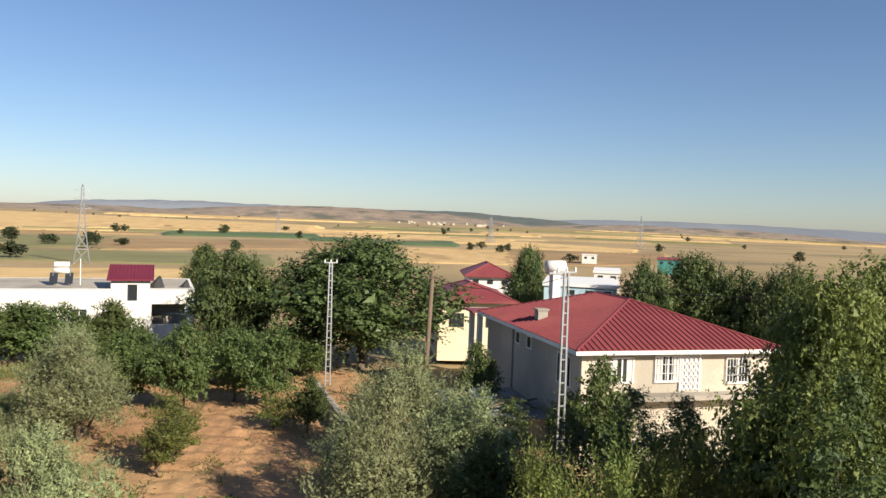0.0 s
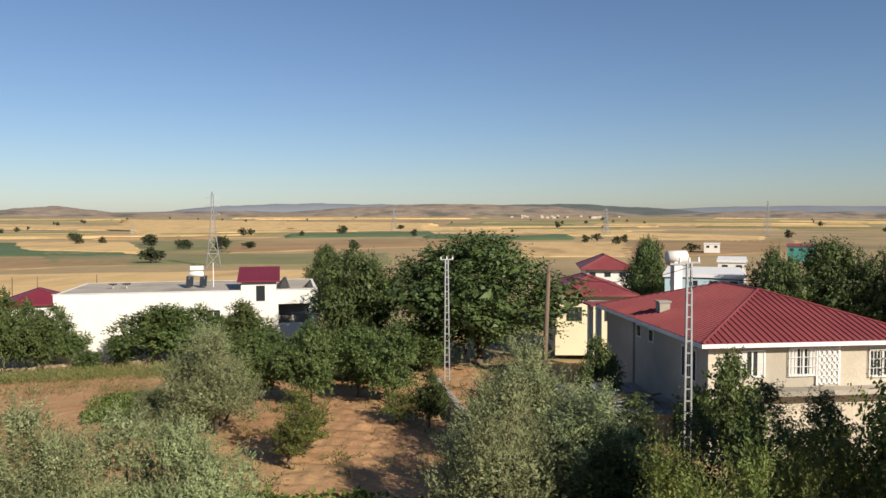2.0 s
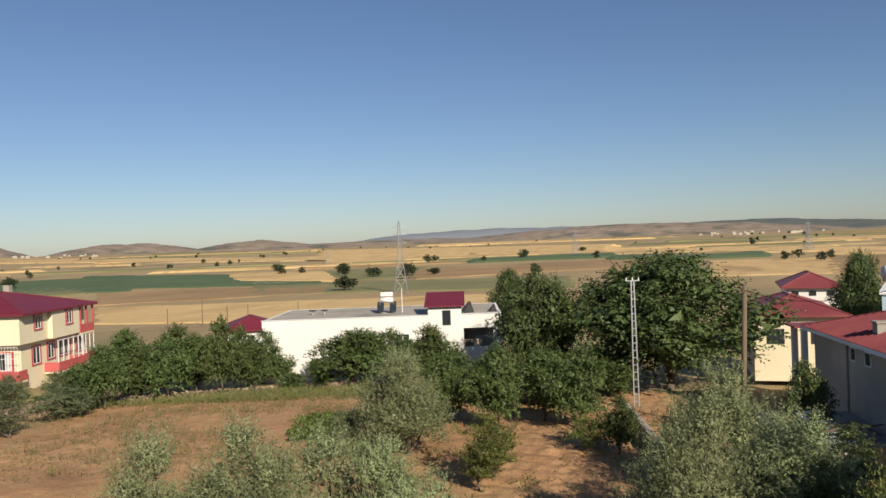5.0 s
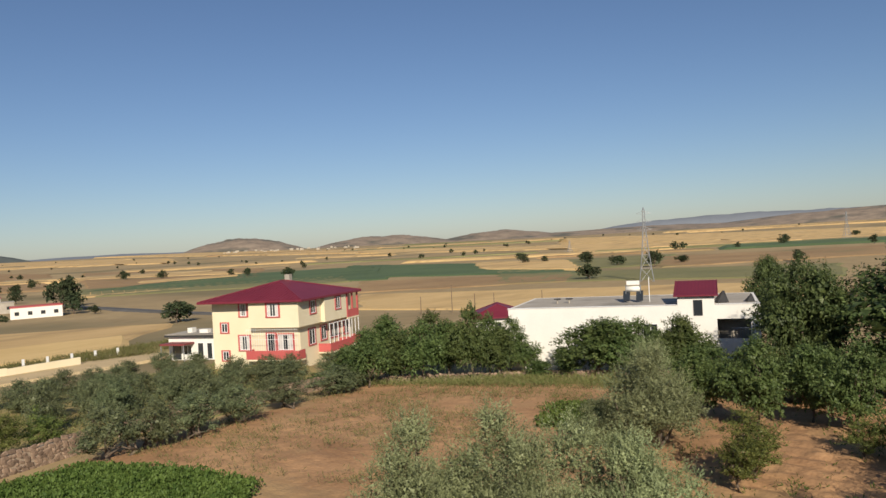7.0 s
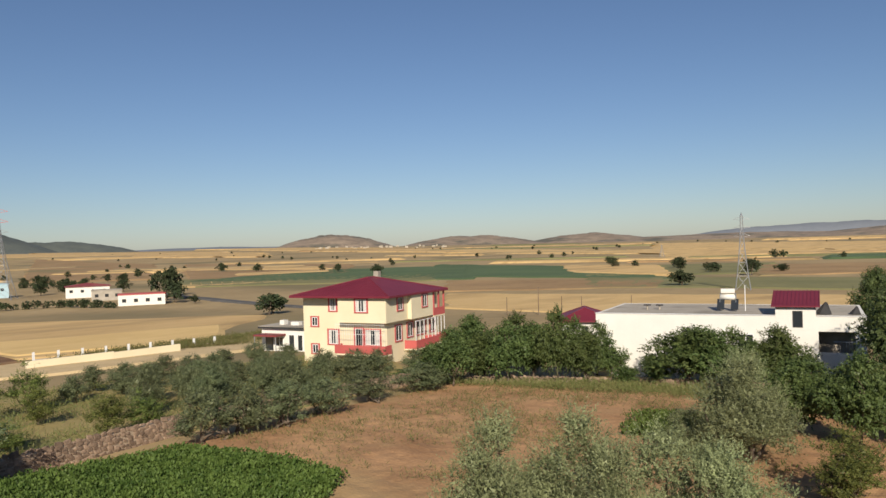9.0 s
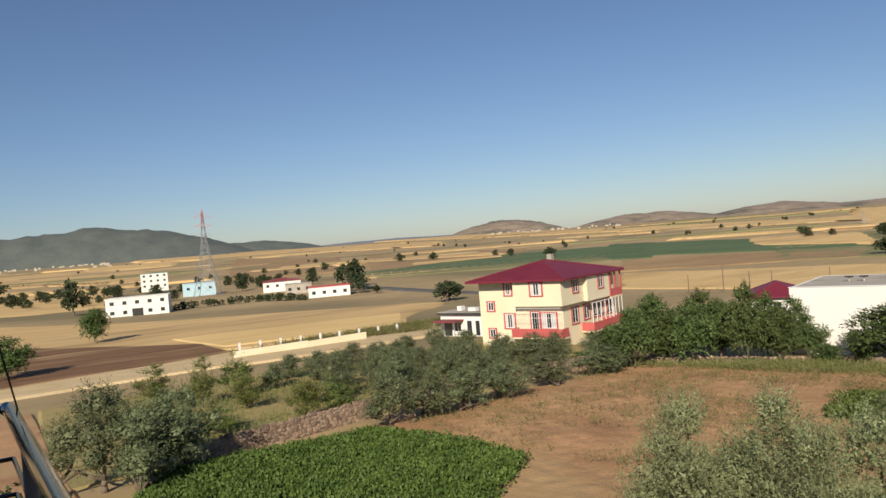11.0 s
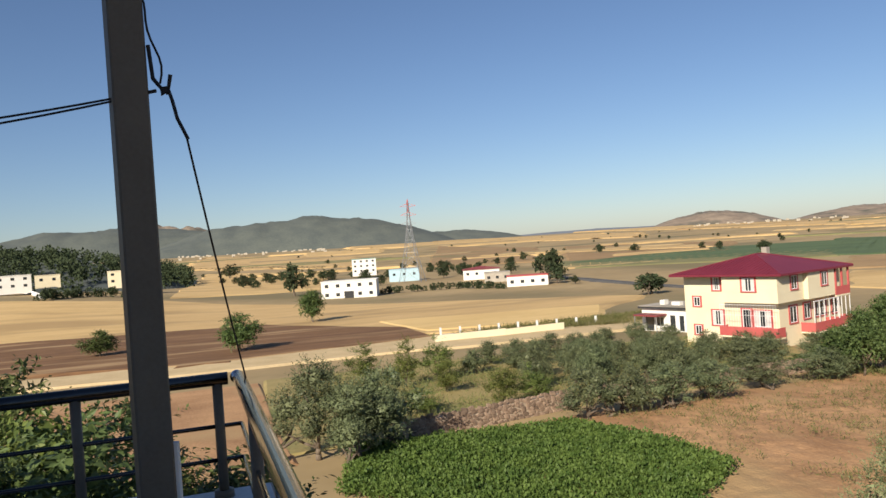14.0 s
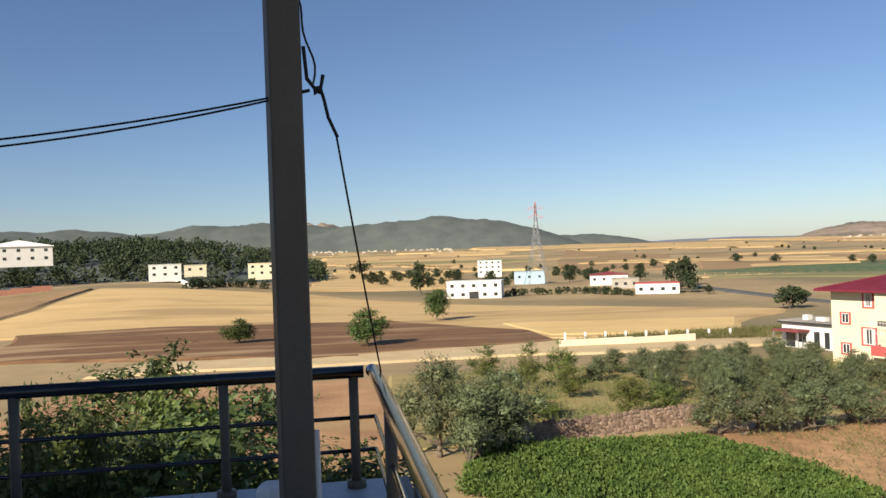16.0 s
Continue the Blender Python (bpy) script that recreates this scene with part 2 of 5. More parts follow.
def sag(a, b, drop, n=16):
    a, b = Vector(a), Vector(b)
    return [a.lerp(b, i / n) - Vector((0, 0, drop * 4 * (i / n) * (1 - i / n))) for i in range(n + 1)]


# ---- the lie of the land ----
KNOTS_D = [0, 40, 65, 100, 150, 220, 320, 800, 1500, 2600, 3600, 6000]
KNOTS_Z = [1.2, 1.2, 0.4, -0.6, -2.0, -3.6, -4.2, -4.0, -2.5, -1.0, 0.0, 4.0]
FAR_AZ = [-60, -35, -12, 10, 30, 60, 80, 110, 180]
FAR_Z = [-20, -18, 4, 12, 10, 26, 30, 45, 20]


def ground_z(x, y):
    d = math.hypot(x, y)
    z = float(np.interp(d, KNOTS_D, KNOTS_Z))
    az = math.degrees(math.atan2(-x, y))
    if d > 800:
        s = min(1.0, (d - 800) / 2800)
        z += float(np.interp(az, FAR_AZ, FAR_Z)) * s * s * (3 - 2 * s)
    z += 9 * math.exp(-((az - 105) / 15) ** 2) * math.exp(-((d - 340) / 140) ** 2)
    return z


def polar(az, d):
    a = radians(az)
    return -math.sin(a) * d, math.cos(a) * d

# ---- ground, fields and hills ----
def build_ground():
    azs = [-45 + 0.75 * i for i in range(240)] + [135 + 5 * i for i in range(36)]
    ds = [0.5 * 1.06 ** i for i in range(158)] + [4900]
    verts, faces = [], []
    for d in ds:
        for a in azs:
            x, y = polar(a, d)
            z = ground_z(x, y) + (0.12 * noise.noise((x * 0.09, y * 0.09, 0)) if 6 < d < 400 else 0)
            if d < 20:
                z = 1.1
            verts.append((x, y, z))
    n = len(azs)
    for i in range(len(ds) - 1):
        for j in range(n):
            k = (j + 1) % n
            faces.append((i * n + j, i * n + k, (i + 1) * n + k, (i + 1) * n + j))
    faces.append(tuple(range(n))[::-1])
    g = arrays("ground", verts, faces, M_PLAIN, smooth=True)
    tagged(g, "dry rolling farmland with sparse tan grass", "ground", kind="structure")


def sheet(name, quad, mat, label, lift=None, category="field", cells=24, wobble=0.05, kind="structure", furrow=0.0):
    """A field: a four-cornered sheet that lies on the land, with a slightly uneven outline."""
    a, b, c, d = [Vector((*p, 0)) for p in quad]
    verts, faces = [], []
    for i in range(cells + 1):
        for j in range(cells + 1):
            u, v = i / cells, j / cells
            p = a.lerp(b, u).lerp(d.lerp(c, u), v)
            size = min((b - a).length, (d - a).length)
            if i in (0, cells) or j in (0, cells):
                p += Vector((noise.noise((p.x * 0.05, p.y * 0.05, 3.1)), noise.noise((p.x * 0.05, p.y * 0.05, 9.7)), 0)) * size * wobble
            r = math.hypot(p.x, p.y)
            up = (0.08 + r * 0.0012) if lift is None else 0.32 * lift + r * 0.0011
            if furrow:
                w = p.y + 0.2 * p.x + 0.7 * noise.noise((p.x * 0.2, p.y * 0.2, 5.0))
                up += furrow * (abs(math.sin(w * 2.3)) * (0.6 + noise.noise((p.x * 0.35, p.y * 0.35, 2.0))) + 0.9 * noise.noise((p.x * 1.4, p.y * 1.4, 7.0)))
            verts.append((p.x, p.y, ground_z(p.x, p.y) + up + 0.12 * noise.noise((p.x * 0.09, p.y * 0.09, 0)) * (r < 400)))
    for i in range(cells):
        for j in range(cells):
            k = i * (cells + 1) + j
            faces.append((k, k + 1, k + cells + 2, k + cells + 1))
    rim = [j for j in range(cells)] + [i * (cells + 1) + cells for i in range(cells)] + [cells * (cells + 1) + j for j in range(cells, 0, -1)] + [i * (cells + 1) for i in range(cells, 0, -1)]
    first = len(verts)
    mid = (a + b + c + d) / 4
    for k in rim:
        x, y, z = verts[k]
        r = math.hypot(x, y)
        out = Vector((x - mid.x, y - mid.y, 0)).normalized() * (1.5 + r * 0.02)
        verts.append((x + out.x, y + out.y, z - 1.0 - r * 0.004))
    for i in range(len(rim)):
        k = (i + 1) % len(rim)
        faces.append((rim[i], first + i, first + k, rim[k]))
    ob = arrays(name, verts, faces, mat)
    return tagged(ob, label, category, kind=kind)


build_ground()
sheet("wheat_field", ((-121.5, 129.2), (-23.5, 125.7), (-39.9, 215.6), (-168.6, 179.8)), M_WHEAT, "golden wheat stubble field after harvest")
sheet("fallow_field", ((-179.7, 191.8), (-121.2, 234.2), (-144.4, 279.5), (-239.4, 256.1)), M_BROWN, "brown fallow field of bare earth", lift=0.35)
sheet("green_field", ((-295.4, 298.2), (-139.4, 284.8), (-261.2, 419.8), (-451.1, 470.1)), M_GREEN, "dark green irrigated crop field")
sheet("green_field", ((-396.6, 207.9), (-239.1, 273.8), (-388.7, 446.5), (-478.6, 360.6)), M_GREEN, "dark green irrigated crop field")
sheet("olive_field", ((-341.5, 176.7), (-248.1, 257.7), (-295.6, 307.4), (-430.4, 223.2)), M_OLIVEF, "olive green crop strip")
sheet("wheat_strip", ((-224.2, 337.1), (-156.2, 313.7), (-224.1, 427.5), (-294.6, 429.5)), M_WHEAT, "golden wheat stubble field after harvest", lift=1.9)
sheet("wheat_strip", ((-943.5, 1015.1), (-193.8, 690.2), (-251.9, 898.5), (-1247.3, 1342.8)), M_WHEAT, "golden wheat stubble field after harvest")
sheet("wheat_strip", ((-555.7, 1063.8), (-81.4, 726.8), (-137.1, 1231.4), (-932.9, 1788.2)), M_WHEAT, "golden wheat stubble field after harvest", lift=2.6)
sheet("pale_strip", ((-649.2, 337.3), (-474.4, 369.7), (-555.8, 421.1), (-780.0, 405.6)), M_PALE, "pale straw-coloured stubble field", lift=2.0)
sheet("wheat_strip", ((-271.3, 539.6), (-83.9, 820.4), (-128.9, 1257.8), (-492.1, 978.2)), M_WHEAT, "golden wheat stubble field after harvest")
sheet("wheat_strip", ((-94.6, 589.2), (88.6, 583.0), (120.8, 796.1), (-143.0, 889.0)), M_WHEAT, "golden wheat stubble field after harvest")
sheet("olive_field", ((-148.8, 232.2), (-38.3, 239.6), (-50.1, 313.3), (-186.2, 290.6)), M_OLIVEF, "olive green crop strip")
sheet("fallow_field", ((-121.0, 321.7), (0.8, 421.5), (0.9, 546.5), (-163.4, 434.2)), M_BROWN, "brown fallow field of bare earth")
sheet("olive_field", ((-190.7, 297.6), (-126.7, 350.1), (-172.5, 476.3), (-268.0, 418.1)), M_OLIVEF, "olive green crop strip")
sheet("pale_strip", ((5.0, 290.5), (47.4, 295.0), (72.4, 452.7), (7.4, 443.9)), M_PALE, "pale straw-coloured stubble field")
sheet("green_strip", ((-51.4, 504.0), (38.2, 499.1), (45.5, 595.0), (-61.1, 598.4)), M_GREEN, "dark green irrigated crop field", lift=2.4)
sheet("green_strip", ((-159.5, 548.4), (-59.6, 584.3), (-70.9, 693.7), (-182.0, 625.7)), M_GREEN, "dark green irrigated crop field", lift=2.4)
sheet("wheat_strip", ((76.2, 500.8), (144.2, 448.8), (177.3, 552.5), (105.5, 695.0)), M_WHEAT, "golden wheat stubble field after harvest")
sheet("fallow_field", ((44.8, 293.0), (123.7, 335.7), (172.1, 467.9), (71.5, 469.8)), M_BROWN, "brown fallow field of bare earth")
sheet("wheat_field", ((-152.0, -73.0), (-136.3, -9.5), (-269.7, -10.4), (-276.5, -76.0)), M_WHEAT, "golden wheat stubble field after harvest")
sheet("stubble_field", ((-135.3, -9.5), (-98.2, 46.0), (-149.0, 96.7), (-272.9, -10.5)), M_PALE, "pale straw-coloured stubble field")
sheet("wheat_field", ((-109.0, 33.3), (-100.5, 57.2), (-129.5, 74.2), (-136.8, 32.6)), M_GOLD, "golden wheat stubble field after harvest", lift=0.85, wobble=0.02)
sheet("ploughed_field", ((-108.3, -45.4), (-91.7, 3.3), (-156.5, 14.3), (-150.7, -55.3)), M_PLOW, "dark ploughed field with clods and furrows", lift=0.75)
sheet("ploughed_field", ((-91.8, -2.7), (-100.4, 31.0), (-119.8, 31.9), (-157.2, 13.2)), M_PLOW, "dark ploughed field with clods and furrows", lift=0.8)
sheet("dirt_track", ((-85.6, -25.5), (-85.7, 26.7), (-101.1, 31.6), (-94.3, -21.8)), M_DIRT, "pale dusty dirt track beside the ploughed field", lift=0.5)
sheet("dirt_track", ((-84.5, 25.9), (-84.2, 57.6), (-91.2, 62.5), (-100.4, 31.0)), M_DIRT, "pale dusty dirt track beside the olive grove", lift=0.55)
sheet("verge", ((-99.8, 32.8), (-90.5, 62.0), (-107.6, 71.0), (-102.9, 43.1)), M_GRASS, "strip of dry grass beside the dirt track", lift=0.6)
sheet("wheat_field", ((-289.9, -6.9), (-325.1, 52.8), (-627.4, 107.6), (-900.7, 19.5)), M_WHEAT, "golden wheat stubble field after harvest")
sheet("stubble_field", ((-1280.0, -9.1), (-736.6, 155.0), (-1480.9, 312.9), (-2552.6, 58.0)), M_PALE, "pale straw-coloured stubble field")
sheet("pale_strip", ((-2141.9, 708.4), (-1232.5, 804.2), (-1682.5, 1098.4), (-3132.6, 1037.6)), M_PALE, "pale straw-coloured stubble field")
sheet("fallow_field", ((-543.2, 169.9), (-464.8, 221.8), (-1016.0, 486.3), (-1804.2, 596.4)), M_BROWN, "brown fallow field of bare earth")
sheet("wheat_strip", ((-337.2, 172.0), (-327.6, 224.4), (-375.3, 250.6), (-381.7, 194.8)), M_WHEAT, "golden wheat stubble field after harvest")
sheet("fallow_field", ((-422.1, 222.8), (-388.5, 319.0), (-602.4, 495.5), (-933.7, 494.5)), M_BROWN, "brown fallow field of bare earth")
sheet("road", ((-256.4, -106.7), (-811.8, -196.4), (-1005.2, -171.1), (-300.8, -125.1)), M_ASPHALT, "grey village road climbing past the villa", lift=1.2, category="road")
sheet("scrub_slope", ((-167.6, -90.0), (-158.5, -77.0), (-277.1, -79.0), (-254.2, -112.0)), M_BROWN, "rough brown slope with scrub below the road", lift=0.9, category="ground")
sheet("road", ((-281.5, 138.6), (-161.1, 117.7), (-166.0, 121.9), (-291.0, 144.2)), M_ASPHALT, "grey asphalt country road between fields", lift=.7, category="road")
sheet("pale_strip", ((-2411.1, 502.6), (-1478.1, 865.0), (-2017.7, 1181.6), (-3230.2, 674.9)), M_PALE, "pale straw-coloured stubble field")
sheet("pale_strip", ((-2894.5, 1585.0), (-977.3, 1060.7), (-1371.7, 1489.7), (-2715.3, 1875.4)), M_PALE, "pale straw-coloured stubble field")
sheet("wheat_strip", ((-1667.5, 246.7), (-1623.5, 400.3), (-2030.1, 501.1), (-2118.6, 314.0)), M_WHEAT, "golden wheat stubble field after harvest", lift=2.2)
sheet("garden_soil", ((-41, 14), (-6, 14), (-10, 57), (-43, 46)), M_SOIL, "bare reddish garden earth with sparse weeds", lift=0.16, category="ground", wobble=0.01, cells=150, furrow=0.05)
# Orchard ridges are added to band the soil with shade, like tree shadows.
sheet("orchard_soil", ((-8, 14), (9, 14), (6, 53), (-11.5, 57)), M_SOIL, "reddish orchard earth with ridges added to stripe it with shade", lift=0.22, category="ground", wobble=0.01, cells=170, furrow=0.11)
sheet("near_soil", ((-72, -24), (-16, -24), (-40, 4), (-72, 5)), M_SOIL, "bare reddish earth below the balcony", lift=0.3, category="ground", wobble=0.01)
sheet("grove_floor", ((-74, 6), (-42, 3), (-47, 46), (-72, 62)), M_GRASS, "dry grass and weeds under the olive trees", lift=0.2, category="ground", wobble=0.01)


def hill(az, d, half_deg, depth, height, mat, label, seed, power=2.0, rough=0.12):
    """A long mound on the plain: half_deg wide as seen from the village, depth metres deep."""
    verts, faces = [], []
    nu, nv = 70, 14
    for i in range(nu + 1):
        u = -1 + 2 * i / nu
        for j in range(nv + 1):
            v = -1 + 2 * j / nv
            x, y = polar(az + u * half_deg, d + v * depth)
            prof = max(0.0, 1 - abs(u) ** power) * max(0.0, 1 - v * v)
            bumps = 1 + rough * (noise.noise((u * 4 + seed, v * 1.5, seed)) + 0.6 * noise.noise((u * 11 + seed, v * 4, seed)) + 0.35 * noise.noise((u * 40 + seed, v * 9, seed)))
            verts.append((x, y, ground_z(x, y) - 2 + (height + 2) * prof * bumps))
    for i in range(nu):
        for j in range(nv):
            k = i * (nv + 1) + j
            faces.append((k, k + nv + 1, k + nv + 2, k + 1))
    return tagged(arrays("hill", verts, faces, mat, smooth=True), label, "hill", kind="structure")


# The hill materials below carry the haze in their base colour.
hill(82, 3900, 12, 500, 165, M_HAZED_FOREST, "dark forested hill on the horizon", 1.3, 2.2)
hill(95, 4200, 13, 450, 165, M_HAZED_FOREST, "dark forested ridge on the horizon", 2.1, 2.4)
hill(107, 620, 18, 180, 26, M_HAZED_FOREST, "forested slope behind the village edge", 18.3, 3.0, 0.03)
hill(92, 4500, 8, 250, 182, M_HAZED_HILL, "bare tan hilltop behind the forest", 4.4)
hill(113, 3600, 17, 500, 125, M_HAZED_FOREST, "dark forested ridge on the horizon", 6.2, 3.0)
hill(71, 4200, 6, 350, 60, M_HAZED_FOREST, "low wooded ridge on the horizon", 8.2)
hill(51.5, 3500, 4.6, 400, 62, M_HAZED_HILL, "rocky tan hill above a village", 3.7, 1.6)
hill(41, 3600, 5.5, 400, 44, M_HAZED_HILL, "dark scrub-covered hill on the plain", 5.3, 2.0)
hill(32.2, 3700, 5.5, 400, 46, M_HAZED_HILL, "low tan hill with a dark cap", 7.9, 1.5)
hill(60, 4300, 9, 300, 16, M_HAZED_FARHILL, "faint low ridge on the horizon", 9.9, 2.0)
hill(22, 3600, 14, 400, 24, M_HAZED_HILL, "low scrub slopes on the horizon", 11.7, 2.0)
hill(4, 3500, 15, 500, 52, M_HAZED_HILL, "dark scrub slopes on the horizon", 12.9, 2.2)
hill(-3, 3900, 14, 400, 58, M_HAZED_FOREST, "long wooded ridge on the horizon", 14.1, 2.0)
hill(14, 4600, 13, 200, 70, M_HAZED_FARHILL, "far ridge with blue-grey haze in its colour", 15.3, 3.0)
hill(-24, 4600, 17, 200, 60, M_HAZED_FARHILL, "far ridge with blue-grey haze in its colour", 16.3, 3.0)
hill(-22, 3500, 13, 300, 30, M_HAZED_HILL, "low brown slopes on the horizon", 17.3, 2.0)

# ---- buildings ----
def wall_set(parent, x0, y0, x1, y1, z0, z1, mat, t=0.25):
    part("wall", slab(x0, y0, z0, x1, y0 + t, z1), mat, parent)
    part("wall", slab(x0, y1 - t, z0, x1, y1, z1), mat, parent)
    part("wall", slab(x0, y0 + t, z0, x0 + t, y1 - t, z1), mat, parent)
    part("wall", slab(x1 - t, y0 + t, z0, x1, y1 - t, z1), mat, parent)


def window(parent, c, side, w, h, frame_mat=None, surround=None, grille=False, mullions=1, curtain=False):
    """A window set on a wall. c: its centre on the wall's face; side: 's' faces -y, 'w' -x, 'e' +x."""
    turn = {"s": 0, "w": -90, "e": 90}[side]
    e = new("window")
    e.parent = parent
    e.matrix_local = pose(*c, 0, 0, turn)
    fm = frame_mat or M_TRIM
    if surround:
        s = 0.2
        bm = slab(-w / 2 - s, -0.06, -h / 2, -w / 2, 0.03, h / 2)
        part("surround", bm, surround, e)
        part("surround", slab(w / 2, -0.06, -h / 2, w / 2 + s, 0.03, h / 2), surround, e)
        part("surround", slab(-w / 2 - s, -0.065, h / 2, w / 2 + s, 0.03, h / 2 + 0.12), surround, e)
        part("sill", slab(-w / 2 - s, -0.09, -h / 2 - 0.12, w / 2 + s, 0.03, -h / 2), surround, e)
    bm = bmesh.new()
    f = 0.07
    box(bm, -w / 2, -0.045, -h / 2, -w / 2 + f, 0.02, h / 2)
    box(bm, w / 2 - f, -0.045, -h / 2, w / 2, 0.02, h / 2)
    box(bm, -w / 2 + f, -0.045, h / 2 - f, w / 2 - f, 0.02, h / 2)
    box(bm, -w / 2 + f, -0.045, -h / 2, w / 2 - f, 0.02, -h / 2 + f)
    for i in range(mullions):
        x = -w / 2 + w * (i + 1) / (mullions + 1)
        box(bm, x - f / 2, -0.045, -h / 2 + f, x + f / 2, 0.02, h / 2 - f)
    part("window_frame", bm, fm, e)
    part("pane", slab(-w / 2 + f, -0.02, -h / 2 + f, w / 2 - f, 0.012, h / 2 - f), M_GLASS, e)
    if curtain:
        part("curtain", slab(-w / 2 + f + 0.02, -0.026, -h / 2 + f, -w / 2 + w * 0.3, -0.021, h / 2 - f), M_CLOTH, e)
        part("curtain", slab(w / 2 - w * 0.3, -0.026, -h / 2 + f, w / 2 - f - 0.02, -0.021, h / 2 - f), M_CLOTH, e)
    if grille:
        bm = bmesh.new()
        n = max(3, int(w / 0.16))
        for i in range(n + 1):
            x = -w / 2 + w * i / n
            bar(bm, (x, -0.11, -h / 2), (x, -0.11, h / 2), 0.022)
        for i in range(4):
            z = -h / 2 + h * i / 3
            bar(bm, (-w / 2, -0.11, z), (w / 2, -0.11, z), 0.022)
        part("grille", bm, M_TRIM, e)
    return e


def hip_roof(parent, x0, y0, x1, y1, z, rise, mat, ribs=0.0, thick=0.12, fascia=None):
    bm = bmesh.new()
    cx, half = (x0 + x1) / 2, (x1 - x0) / 2
    inset = min(half, (y1 - y0) / 2 - 0.01)
    a, b = y0 + inset, y1 - inset
    top = [(x0, y0, z), (x1, y0, z), (x1, y1, z), (x0, y1, z), (cx, a, z + rise), (cx, b, z + rise)]
    vs = [bm.verts.new(v) for v in top] + [bm.verts.new((v[0], v[1], z - thick)) for v in top[:4]]
    for f in ((0, 1, 4), (1, 2, 5, 4), (2, 3, 5), (3, 0, 4, 5), (9, 8, 7, 6), (0, 6, 7, 1), (1, 7, 8, 2), (2, 8, 9, 3), (3, 9, 6, 0)):
        bm.faces.new([vs[i] for i in f])
    roof = part("roof", bm, mat, parent)
    for p, q in (((x0, y0, z), (cx, a, z + rise)), ((x1, y0, z), (cx, a, z + rise)), ((x1, y1, z), (cx, b, z + rise)), ((x0, y1, z), (cx, b, z + rise)), ((cx, a, z + rise), (cx, b, z + rise))):
        part("ridge_cap", tube(bmesh.new(), p, q, 0.07, None, 6), mat, roof)
    if ribs:
        n = int((x1 - x0) / ribs)
        for i in range(1, n):
            x = x0 + (x1 - x0) * i / n
            k = 1 - abs(x - cx) / half
            if k > 0.04:
                part("rib", bar(bmesh.new(), (x, y0, z + 0.02), (x, y0 + inset * k, z + rise * k + 0.02), 0.05), mat, roof)
        n = int((y1 - y0) / ribs)
        for i in range(1, n):
            y = y0 + (y1 - y0) * i / n
            k = min(1, (y - y0) / inset, (y1 - y) / inset)
            if k > 0.04:
                part("rib", bar(bmesh.new(), (x0, y, z + 0.02), (x0 + half * k, y, z + rise * k + 0.02), 0.05), mat, roof)
    if fascia:
        for q in ((x0 - 0.03, y0 - 0.03, x1 + 0.03, y0 - 0.003), (x0 - 0.03, y1 + 0.003, x1 + 0.03, y1 + 0.03), (x0 - 0.03, y0, x0 - 0.003, y1), (x1 + 0.003, y0, x1 + 0.03, y1)):
            part("fascia", slab(q[0], q[1], z - 0.2, q[2], q[3], z - 0.02), fascia, roof)
    return roof


